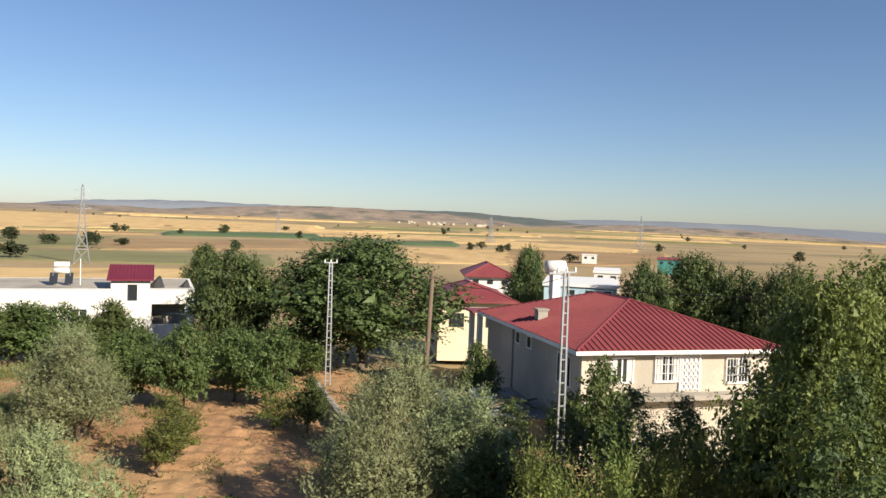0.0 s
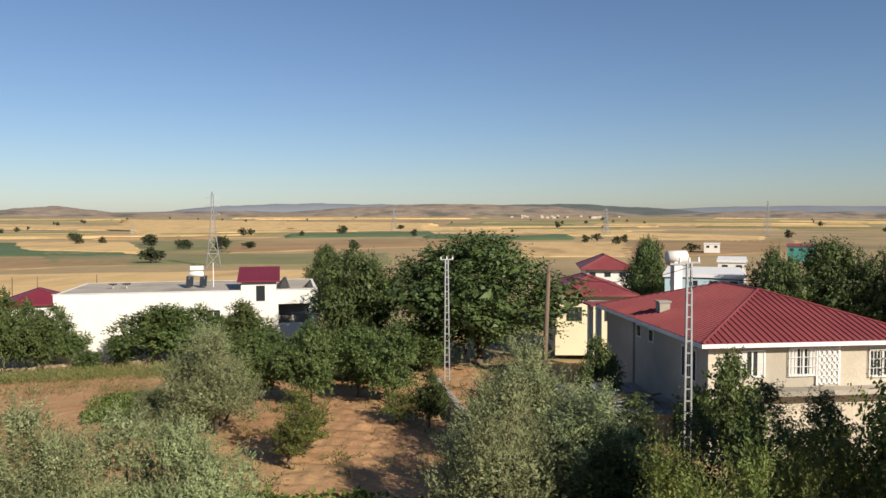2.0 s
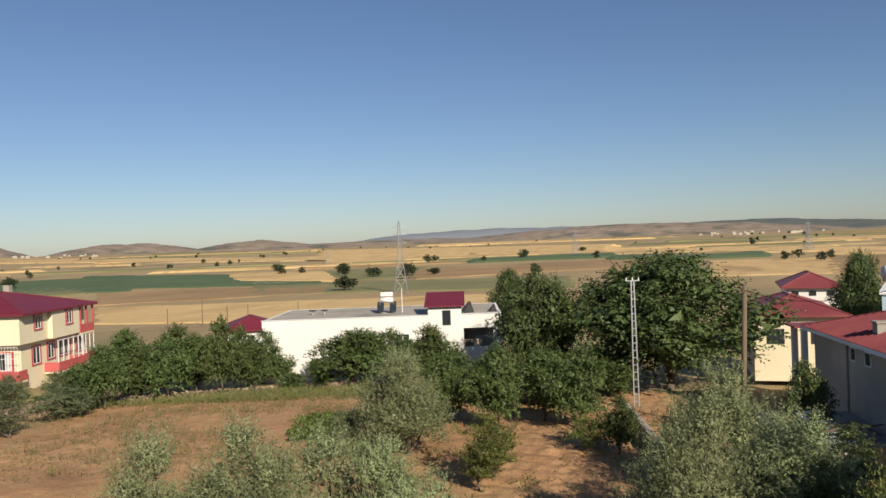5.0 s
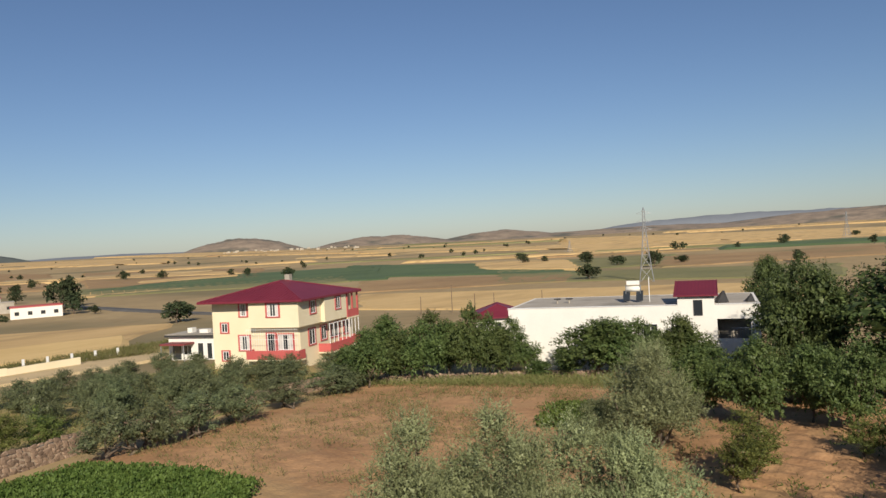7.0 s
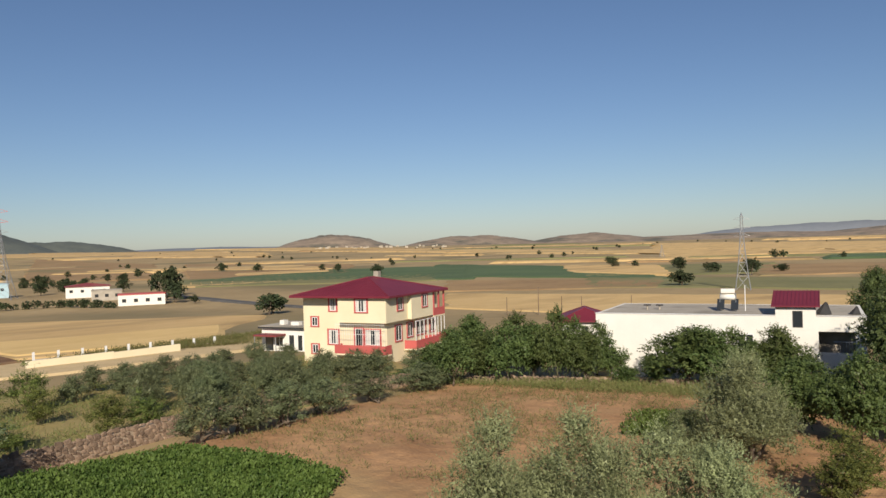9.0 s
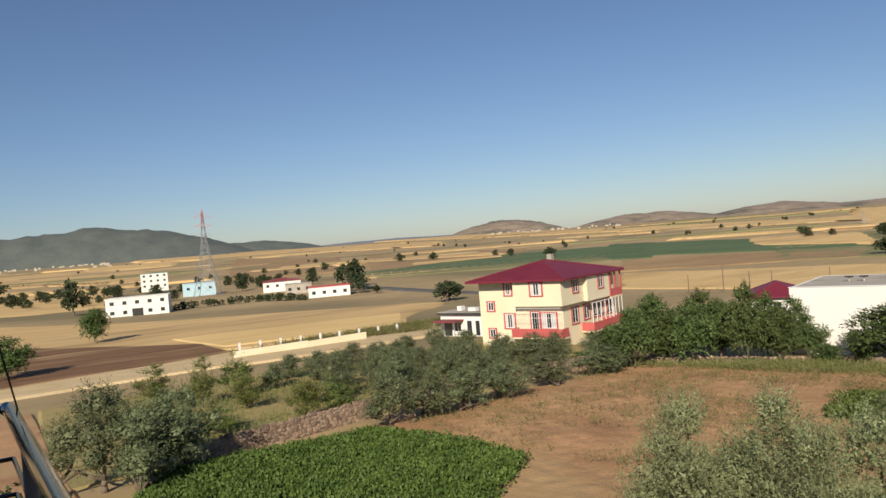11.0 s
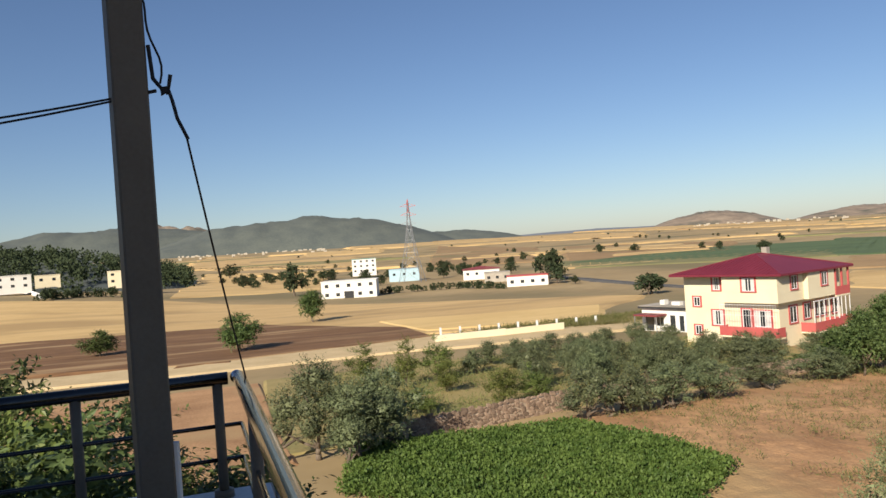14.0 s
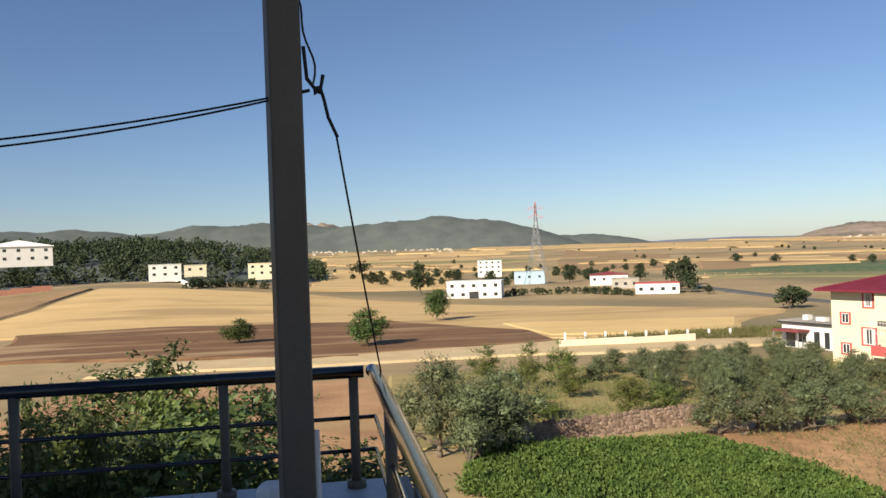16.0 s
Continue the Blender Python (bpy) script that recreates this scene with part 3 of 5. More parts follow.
def build_red_house():
    h = thing("house", pose(8.6, 33.4, 0, 0, 0, 11), "two-storey village house with worn beige walls and a red metal roof", "house")
    wall_set(h, 0.0, 0.0, 9.9, 13.6, 0.8, 6.4, M_BEIGE)
    part("ceiling_slab", slab(0.25, 0.25, 6.2, 9.65, 13.35, 6.38), M_CONC, h)
    hip_roof(h, -0.5, -0.5, 10.4, 14.1, 6.5, 1.75, M_ROOF, 0.3, 0.1, M_TRIM)
    window(h, (4.35, 0, 5.55), "s", 1.35, 1.25, grille=True, curtain=True)
    window(h, (8.1, 0, 5.4), "s", 1.3, 1.2, grille=True)
    window(h, (2.0, 0, 5.5), "s", 1.2, 1.2, curtain=True)
    d = new("door")
    d.parent = h
    d.matrix_local = pose(5.5, 0, 4.5)
    part("door_leaf", slab(-0.48, -0.05, 0, 0.48, 0.02, 2.0), M_CLOTH, d)
    for x0, x1 in ((-0.56, -0.48), (0.48, 0.56)):
        part("door_frame", slab(x0, -0.09, 0, x1, 0.02, 2.1), M_TRIM, d)
    part("door_frame", slab(-0.48, -0.09, 2.0, 0.48, 0.02, 2.1), M_TRIM, d)
    bm = bmesh.new()
    for i in range(4):
        for j in range(6):
            x, z = -0.36 + 0.24 * i, 0.2 + 0.31 * j
            for k in range(8):
                a, b = k * 0.785, (k + 1) * 0.785
                bar(bm, (x + 0.11 * math.cos(a), -0.1, z + 0.14 * math.sin(a)), (x + 0.11 * math.cos(b), -0.1, z + 0.14 * math.sin(b)), 0.026)
    part("grille", bm, M_TRIM, d, "white wrought scroll grille")
    part("ledge", slab(-0.3, -0.8, 4.2, 9.9, -0.003, 4.42), M_CONC, h)
    part("lower_plinth", slab(-0.1, -0.12, 0.6, 10.0, -0.003, 1.6), M_CONC, h)
    window(h, (0, 1.9, 5.2), "w", 1.6, 1.5, M_TRIM, mullions=3)
    window(h, (0, 6.5, 5.75), "w", 0.7, 0.7, M_TRIM, mullions=0)
    window(h, (0, 8.2, 5.75), "w", 0.7, 0.7, M_TRIM, mullions=0)
    c = new("chimney")
    c.parent = h
    c.matrix_local = pose(0.9, 7.2, 6.9)
    part("flue", slab(-0.28, -0.28, -0.1, 0.28, 0.28, 0.5), M_CONC, c)
    part("cap", slab(-0.34, -0.34, 0.5, 0.34, 0.34, 0.58), M_CONC, c)
    # porch at the far corner
    for y in (13.9, 15.6):
        part("porch_post", slab(-0.6, y - 0.15, 0.8, -0.3, y + 0.15, 6.35), M_WHITE, h)
    part("porch_roof", slab(-0.9, 14.1, 6.36, 10.3, 16.2, 6.46), M_ROOF, h)
    part("drain_pipe", tube(bmesh.new(), (-0.06, 8.9, 1.0), (-0.06, 8.9, 6.3), 0.05), M_CONC, h)


def build_white_house():
    h = thing("flat_roofed_house", pose(-36.3, 57.3, 0, 0, 0, 17), "long white flat-roofed house with a small roofed stair hut", "house")
    part("wall", slab(0, 0, -0.5, 17.6, 0.25, 5.75), M_WHITE, h)
    part("wall", slab(17.6, 0, -0.5, 20.9, 0.25, 2.9), M_WHITE, h)
    part("wall", slab(17.6, 0, 4.55, 20.9, 0.25, 5.75), M_WHITE, h)
    part("wall", slab(20.15, 0.0, 2.9, 20.9, 0.25, 4.55), M_WHITE, h)
    part("wall", slab(16.9, 2.0, 2.6, 20.65, 2.2, 5.2), M_CONC, h, "shaded balcony back wall")
    part("wall", slab(0, 10.75, -0.5, 20.9, 11, 5.75), M_WHITE, h)
    part("wall", slab(0, 0.25, -0.5, 0.25, 10.75, 5.75), M_WHITE, h)
    part("wall", slab(20.65, 0.25, -0.5, 20.9, 10.75, 5.75), M_WHITE, h)
    part("roof_slab", slab(0.25, 0.25, 5.35, 20.65, 10.75, 5.74), M_CONC, h)
    hut = new("stair_hut")
    hut.parent = h
    hut.matrix_local = pose(14.55, 0, 5.75)
    part("hut_wall", slab(0, 0.0, 0.003, 2.9, 3.6, 0.75), M_WHITE, hut)
    part("hut_front", slab(0.0, -0.012, -1.1, 2.9, -0.002, 0.75), M_WHITE, hut)
    bm = bmesh.new()
    vs = [bm.verts.new(v) for v in ((-0.3, -0.4, 0.82), (3.2, -0.4, 0.82), (3.2, 3.9, 1.75), (-0.3, 3.9, 1.75), (-0.3, -0.4, 0.72), (3.2, -0.4, 0.72), (3.2, 3.9, 0.76), (-0.3, 3.9, 0.76))]
    for f in ((0, 1, 2, 3), (7, 6, 5, 4), (0, 4, 5, 1), (1, 5, 6, 2), (2, 6, 7, 3), (3, 7, 4, 0)):
        bm.faces.new([vs[i] for i in f])
    part("hut_roof", bm, M_ROOFD, hut)
    for i in range(13):
        x = -0.26 + 3.42 * i / 12
        part("rib", bar(bmesh.new(), (x, -0.4, 0.84), (x, 3.9, 1.77), 0.05), M_ROOFD, hut)
    window(h, (16.15, -0.012, 5.5), "s", 0.72, 1.3, M_DARK, mullions=0)
    for x in (7.7, 9.0, 12.3):
        window(h, (x, 0, 3.6), "s", 1.2, 1.3, M_TRIM)
    b = new("balcony_rail")
    b.parent = h
    b.matrix_local = pose(18.9, 0.1, 2.9)
    for i in range(9):
        part("baluster", tube(bmesh.new(), (-0.2 + 0.2 * i, 0, 0), (-0.2 + 0.2 * i, 0, 0.85), 0.02, None, 6), M_STEEL, b)
    part("handrail", tube(bmesh.new(), (-0.3, 0, 0.87), (1.5, 0, 0.87), 0.035), M_STEEL, b)
    part("cornice", slab(-0.06, -0.06, 5.75, 14.5, 0.3, 5.79), M_TRIM, h)
    part("cornice", slab(17.5, -0.06, 5.75, 20.96, 0.3, 5.79), M_TRIM, h)
    m = h.matrix_world
    s = thing("solar_water_heater", m @ pose(10.6, 4.2, 5.74) @ Matrix.Diagonal((0.76, 0.76, 0.76, 1)), "white solar water heater with dark collectors on a flat roof", "water heater")
    part("tank", tube(bmesh.new(), (-0.8, 0, 1.55), (0.8, 0, 1.55), 0.33, None, 16), M_WHITE, s, smooth=True)
    part("cold_tank", slab(-0.75, -0.3, 2.0, 0.75, 0.3, 2.5, 0.04), M_WHITE, s)
    for x in (-1.1, 0.4):
        bm = bmesh.new()
        bmesh.ops.create_cube(bm, size=1, matrix=pose(x + 0.35, -0.5, 0.75, 48) @ Matrix.Diagonal((0.8, 1.5, 0.08, 1)))
        part("collector", bm, M_GLASS, s)
    for x in (-0.9, 0.9):
        for y in (-0.35, 0.35):
            part("leg", bar(bmesh.new(), (x, y, 0), (x * 0.9, y * 0.8, 2.0), 0.06), M_STEEL, s)
    p = thing("roof_pipe", m @ pose(12.0, 4.0, 5.74), "white vertical pipe standing on the flat roof", "pipe")
    part("tube", tube(bmesh.new(), (0, 0, 0), (0, 0, 2.2), 0.035), M_TRIM, p)
    for x, y in ((3.6, 4.5), (4.7, 4.5)):
        v = thing("roof_vent", m @ pose(x, y, 5.74), "small dark vent stub on the flat concrete roof", "vent")
        part("stub", tube(bmesh.new(), (0, 0, 0), (0, 0, 0.35), 0.08), M_CONC, v)
        part("cap", slab(-0.3, -0.2, 0.35, 0.3, 0.2, 0.45), M_DARK, v)
    for x, y, sz in ((18.1, 1.8, 0.75), (20.3, 2.0, 0.5)):
        t = thing("covered_pile", m @ pose(x, y, 5.74), "dark tarpaulin-covered pile on the roof", "tarpaulin")
        bm = bmesh.new()
        bmesh.ops.create_cone(bm, cap_ends=True, segments=7, radius1=0.9 * sz, radius2=0.12 * sz, depth=1.3 * sz, matrix=pose(0, 0, 0.65 * sz, 0, 12, 0))
        part("tarpaulin", bm, M_DARK, t)


def build_cream_house():
    h = thing("apartment_house", pose(-58.1, 52.2, 0, 0, 0, 17), "three-storey cream house with coral trim and a maroon roof", "house")
    wall_set(h, -10.5, 0, -0.0, 11.5, -1.2, 7.1, M_CREAM)
    hip_roof(h, -11.2, -1.5, 1.25, 12.0, 7.15, 1.7, M_ROOFD, 0.45, 0.14, M_ROOFD)
    # the upper storey stands out over balconies
    part("bay", slab(-5.3, -1.0, 4.35, 0.55, -0.003, 7.0), M_CREAM, h)
    part("bay", slab(0.003, 0.0, 4.35, 0.55, 3.6, 7.0), M_CREAM, h)
    part("bay", slab(0.003, 3.603, 4.35, 1.0, 8.6, 7.0), M_CREAM, h)
    c = M_CORAL
    window(h, (-6.6, 0, 6.15), "s", 0.8, 1.3, surround=c, curtain=True)
    window(h, (-2.4, -1.0, 6.15), "s", 1.3, 1.3, surround=c, curtain=True)
    window(h, (-9.0, 0, 4.3), "s", 0.75, 0.95, surround=c)
    window(h, (-9.0, 0, 1.35), "s", 0.75, 0.95, surround=c)
    window(h, (-6.6, 0, 2.7), "s", 1.2, 1.5, surround=c, curtain=True)
    window(h, (-3.4, 0, 2.7), "s", 0.9, 1.9, surround=c, mullions=0)
    window(h, (-1.7, 0, 2.75), "s", 1.7, 1.6, surround=c, mullions=2, curtain=True)
    window(h, (0.55, 1.9, 6.15), "e", 1.0, 1.3, surround=c)
    window(h, (1.0, 6.6, 6.15), "e", 1.0, 1.3, surround=c)
    window(h, (0, 2.4, 3.0), "e", 1.2, 1.6, surround=c)
    window(h, (0, 4.9, 3.1), "e", 1.1, 1.5, surround=c)
    window(h, (0, 7.4, 3.1), "e", 2.0, 1.5, surround=c, mullions=3)
    window(h, (0, 10.2, 3.1), "e", 1.0, 1.5, surround=c)
    window(h, (-4.0, 0, 0.2), "s", 2.0, 1.2, M_DARK, mullions=2)
    for q in ((-5.6, -1.35, 0.55, -0.003), ):
        b = new("balcony")
        b.parent = h
        part("slab", slab(q[0], q[1], 1.0, q[2], q[3], 1.15), M_CREAM, b)
        part("parapet", slab(q[0], q[1], 1.153, q[2], q[1] + 0.14, 2.05), c, b, "coral balcony parapet")
        part("parapet", slab(q[2] - 0.14, q[1] + 0.14, 1.153, q[2], q[3], 2.05), c, b)
        part("parapet", slab(q[0], q[1] + 0.14, 1.153, q[0] + 0.14, q[3], 2.05), c, b)
        bm = bmesh.new()
        for i in range(22):
            x = q[0] + 0.1 + (q[2] - q[0] - 0.2) * i / 21
            bar(bm, (x, q[1] + 0.07, 2.05), (x, q[1] + 0.07, 4.3), 0.02)
        for z in (3.2, 4.2):
            bar(bm, (q[0] + 0.1, q[1] + 0.07, z), (q[2] - 0.1, q[1] + 0.07, z), 0.03)
        part("balcony_grille", bm, M_TRIM, b)
    for q in ((3.7, 8.5, 1.45), (9.0, 11.6, 1.0)):
        b = new("balcony")
        b.parent = h
        part("slab", slab(0.003, q[0], 1.0, q[2], q[1], 1.15), M_CREAM, b)
        part("parapet", slab(q[2] - 0.14, q[0], 1.153, q[2], q[1], 2.05), c, b, "coral balcony parapet")
        part("parapet", slab(0.003, q[0], 1.153, q[2] - 0.14, q[0] + 0.14, 2.05), c, b)
        part("parapet", slab(0.003, q[1] - 0.14, 1.153, q[2] - 0.14, q[1], 2.05), c, b)
        n = int((q[1] - q[0]) / 0.8)
        for i in range(n + 1):
            y = q[0] + 0.07 + (q[1] - q[0] - 0.14) * i / n
            part("glazing_bar", slab(q[2] - 0.1, y - 0.03, 2.053, q[2] - 0.04, y + 0.03, 4.1), M_TRIM, b)
        part("glazing_bar", slab(q[2] - 0.1, q[0], 4.103, q[2] - 0.04, q[1], 4.17), M_TRIM, b)
    b = new("balcony")
    b.parent = h
    part("slab", slab(0.003, 8.8, 4.1, 1.0, 11.6, 4.25), M_CREAM, b)
    part("parapet", slab(0.86, 8.8, 4.253, 1.0, 11.6, 5.1), c, b, "coral balcony parapet")
    part("parapet", slab(0.003, 8.8, 4.253, 0.86, 8.94, 5.1), c, b)
    for y in (8.95, 10.2, 11.5):
        part("column", slab(0.84, y - 0.09, 5.1, 1.0, y + 0.09, 7.0), c, b)
    ch = new("chimney")
    ch.parent = h
    ch.matrix_local = pose(-5.0, 6.6, 8.55)
    part("flue", slab(-0.3, -0.3, 0, 0.3, 0.3, 0.9), M_CONC, ch)
    a = thing("annex", pose(-80.0, 54.5, -0.6, 0, 0, 17), "low white flat-roofed annex with a red awning and dark edge", "house")
    wall_set(a, -3.3, 0, 3.5, 6, -0.4, 2.9, M_WHITE)
    part("roof_edge", slab(-3.6, -0.4, 2.903, 3.7, 6.3, 3.15), M_DARK, a)
    part("roof_slab", slab(-3.55, -0.35, 3.153, 3.65, 6.25, 3.22), M_CONC, a)
    part("awning", slab(-3.0, -2.0, 2.1, 0.5, -0.005, 2.3), M_ROOF, a)
    part("awning_post", tube(bmesh.new(), (-2.9, -1.9, -0.3), (-2.9, -1.9, 2.1), 0.05), M_STEEL, a)
    part("awning_post", tube(bmesh.new(), (0.4, -1.9, -0.3), (0.4, -1.9, 2.1), 0.05), M_STEEL, a)
    window(a, (-2.1, 0, 1.1), "s", 1.2, 1.9, M_DARK, mullions=0)
    window(a, (-0.5, 0, 1.3), "s", 1.2, 1.2, M_TRIM)
    window(a, (1.4, 0, 1.2), "s", 0.9, 2.0, M_TRIM, mullions=0)
    part("roof_box", slab(-1.6, 1.5, 3.223, -0.9, 2.3, 3.8), M_WHITE, a)
    part("roof_box", slab(0.4, 1.2, 3.223, 1.6, 1.9, 3.65), M_WHITE, a)
    part("roof_box", slab(2.0, 2.2, 3.223, 2.5, 2.7, 4.0), M_CONC, a)
    window(a, (2.7, 0, 1.2), "s", 0.8, 2.0, M_TRIM, mullions=0)


def small_house(x, y, turn, w, depth, z0, h, wall, label, roof=None, rise=0.0, storeys=1, cols=3, roof_mat=None, door=False, name="distant_house"):
    """A plain house seen from afar: walls, roof, a row of windows for each storey. Its front faces -y before it is turned; x, y is the front's middle."""
    e = thing(name, pose(x, y, z0, 0, 0, turn), label, "house")
    wall_set(e, -w / 2, 0, w / 2, depth, -1.5, h, wall, 0.3)
    if roof == "hip":
        hip_roof(e, -w / 2 - 0.5, -0.5, w / 2 + 0.5, depth + 0.5, h + 0.1, rise, roof_mat or M_ROOF, 0.0, 0.12)
    else:
        part("roof_slab", slab(-w / 2 - 0.15, -0.15, h + 0.003, w / 2 + 0.15, depth + 0.15, h + 0.25), roof_mat or wall, e)
    sh = h / storeys
    for s in range(storeys):
        for i in range(cols):
            xc = -w / 2 + w * (i + 0.5) / cols
            if door and s == 0 and i == cols // 2:
                part("garage_door", slab(xc - 1.6, -0.05, 0, xc + 1.6, 0.02, 2.6), M_DARK, e)
            else:
                window(e, (xc, 0, sh * s + sh * 0.55), "s", min(1.2, w / cols * 0.4), min(1.1, sh * 0.38), M_DARK, mullions=1)
    return e


def lattice_tower(x, y, h, w, turn, top_mat, label):
    """A tapered four-legged pylon with cross-bracing and arms."""
    z0 = ground_z(x, y)
    t = thing("transmission_tower", pose(x, y, z0 - 0.3, 0, 0, turn), label, "pylon", "power line pylons")
    def at(k, sx, sy):
        r = w / 2 * (1 - k) ** 1.7 + 0.3
        return (sx * r, sy * r, h * k)
    th = 0.10 + 0.0022 * h
    cuts = [0, 0.2, 0.38, 0.53, 0.66, 0.77, 0.86, 0.94, 1.0]
    for sx, sy in ((1, 1), (1, -1), (-1, 1), (-1, -1)):
        bm = bmesh.new()
        for a, b in zip(cuts, cuts[1:]):
            bar(bm, at(a, sx, sy), at(b, sx, sy), th)
        part("leg", bm, M_STEEL, t)
    for a, b in zip(cuts, cuts[1:]):
        for s in (1, -1):
            for p, q in ((at(a, -1, s), at(b, 1, s)), (at(a, 1, s), at(b, -1, s)), (at(a, s, -1), at(b, s, 1)), (at(a, s, 1), at(b, s, -1)), (at(b, -1, s), at(b, 1, s))):
                part("brace", bar(bmesh.new(), p, q, th * 0.5), top_mat if a > 0.8 else M_STEEL, t)
    for k in (0.72, 0.83, 0.94):
        bm = bmesh.new()
        for s in (1, -1):
            tip = (s * h * 0.1, 0, h * (k + 0.01))
            for sy in (1, -1):
                bar(bm, at(k, s, sy), tip, th * 0.5)
                bar(bm, at(k + 0.04, s, sy), tip, th * 0.5)
        part("cross_arm", bm, top_mat if k > 0.8 else M_STEEL, t)
    part("peak", tube(bmesh.new(), (0, 0, h), (0, 0, h * 1.04), 0.35, 0.05, 4), top_mat, t)


def street_pole(x, y, z0, h, name="power_pole", steel=None):
    """A lattice pole of two uprights joined by rungs, with a short arm on top."""
    steel = steel or M_STEEL
    t = thing(name, pose(x, y, z0, 0, 0, 20), "grey steel lattice power pole with rungs", "pole", "lattice power poles")
    for s in (1, -1):
        part("upright", bar(bmesh.new(), (s * 0.17, 0, 0), (s * 0.09, 0, h), 0.075), steel, t)
    n = int(h / 0.45)
    for i in range(n):
        z = h * (i + 0.5) / n
        k = 0.17 - 0.08 * z / h
        part("rung", bar(bmesh.new(), (-k, 0, z), (k, 0, z), 0.05), steel, t)
    part("cross_arm", bar(bmesh.new(), (-0.45, 0, h), (0.45, 0, h), 0.07), M_STEEL, t)
    for x2 in (-0.4, 0.0, 0.4):
        part("insulator", tube(bmesh.new(), (x2, 0, h + 0.03), (x2, 0, h + 0.2), 0.05, 0.03, 8), M_TRIM, t)
    return t


build_red_house()
build_white_house()
build_cream_house()
small_house(-250.4, 49.9, 71, 18.5, 9, -3.84, 5.9, M_WHITE, "white two-storey flat-roofed house in the stubble field", storeys=2, cols=5, door=True)
small_house(-420.0, 93.6, 77, 13.5, 9, -0.91, 8.0, M_WHITE, "white and teal three-storey house among trees", storeys=3, cols=4, roof_mat=M_TEAL)
small_house(-347.2, 96.4, 74, 14.3, 9, -3.19, 4.8, M_BLUE, "pale blue low building behind the pylon", cols=3)
small_house(-307.6, 120.2, 69, 15.8, 9, -3.65, 3.9, M_WHITE, "white house with a red roof beside trees", cols=4, roof="hip", rise=1.2)
small_house(-234.5, 108.1, 65, 13.9, 9, -4.35, 3.9, M_WHITE, "white single-storey house with coral roof edge", cols=4, roof_mat=M_CORAL)
small_house(-277.4, 115.0, 67, 10.1, 9, -4.36, 3.9, M_CONC, "grey unfinished concrete house", cols=3)
small_house(-329.5, -25.5, 94, 11.3, 9, 5.16, 5.3, M_CREAM, "yellow house at the edge of the field", storeys=2, cols=3)
small_house(-336.2, -53.7, 99, 9.1, 9, 7.12, 3.6, M_CREAM, "low cream house with an orange side wall", cols=2)
small_house(-319.4, -62.8, 101, 12.4, 9, 6.24, 5.2, M_WHITE, "white flat-roofed house beside the forest edge", storeys=2, cols=3)
small_house(-310.2, -114.1, 110, 23.2, 9, 14.19, 6.2, M_WHITE, "white three-storey villa with a pale hipped roof", storeys=2, cols=5, roof="hip", rise=2.5, roof_mat=M_TRIM)
small_house(6.6, 59.6, 2, 5.9, 9, 2.52, 3.2, M_CREAM, "cream village house with a red metal roof", roof="hip", rise=1.2, cols=2)
small_house(10.5, 81.3, -2, 4.7, 8, 5.02, 1.2, M_WHITE, "white house with a red hipped roof", roof="hip", rise=1.3, cols=3)
small_house(15.1, 60.1, -14, 5.8, 9, 6.13, 1.0, M_BLUE, "blue house with a pale flat metal roof", cols=4, roof_mat=M_TRIM)
small_house(26.2, 91.3, -16, 3.1, 9, 5.28, 1.1, M_WHITE, "low shed with a pale roof", cols=2, roof_mat=M_TRIM)
small_house(52.4, 140.6, -20, 4.5, 9, 5.01, 1.2, M_TEAL, "long low shed with a greenish roof", cols=3, roof_mat=M_ROOF)
small_house(83.6, 319.2, -15, 6.2, 9, -2.51, 2.4, M_WHITE, "small white house out on the plain", cols=2)
small_house(-44.8, 68.7, 33, 4.9, 7, 1.64, 1.9, M_WHITE, "white house with a maroon roof behind the orchard", roof="hip", rise=1.2, roof_mat=M_ROOFD, cols=3)
small_house(181.0, 983.5, -10, 18.7, 9, -8.27, 5.9, M_WHITE, "white farm building on the plain", cols=3)
lattice_tower(-91.1, 227.2, 22.8, 3.8, 20, M_STEEL, "grey steel lattice transmission pylon in a wheat field")
lattice_tower(-331.7, 95.9, 37.0, 10.0, 60, M_REDSTEEL, "tall lattice pylon with a red and white painted top")
lattice_tower(188.5, 569.6, 25.7, 5.5, 30, M_STEEL, "far steel transmission pylon on the plain")
lattice_tower(75.6, 595.2, 20.8, 5.5, 30, M_STEEL, "far steel transmission pylon on the plain")
lattice_tower(76.1, 595.2, 21.0, 5.5, 30, M_STEEL, "far steel transmission pylon on the plain")
lattice_tower(-320.5, 622.1, 11.9, 5.5, 30, M_STEEL, "far steel transmission pylon on the plain")
lattice_tower(-104.9, 691.8, 22.8, 5.5, 30, M_STEEL, "far steel transmission pylon on the plain")
street_pole(-4.10, 49.83, 0.6, 8.5)
street_pole(6.78, 29.23, 1.0, 9.2)
WOOD_TOP, WOOD_FOOT = (2.19, 41.94, 9.26), (1.86, 41.96, 0.8)
pole = thing("wooden_pole", Matrix(), "leaning weathered wooden utility pole", "pole")
part("shaft", tube(bmesh.new(), WOOD_FOOT, WOOD_TOP, 0.16, 0.11, 10), M_WOOD, pole, smooth=True)
part("cross_arm", bar(bmesh.new(), Vector(WOOD_TOP) - Vector((0.3, 0, 0.4)), Vector(WOOD_TOP) + Vector((0.3, 0, -0.4)), 0.09), M_WOOD, pole)
wire("power_cable", sag((6.79, 29.22, 9.63), (19.48, 18.85, 10.60), 0.25), 0.018, M_WIRE, None, "black overhead power cable", "cable")
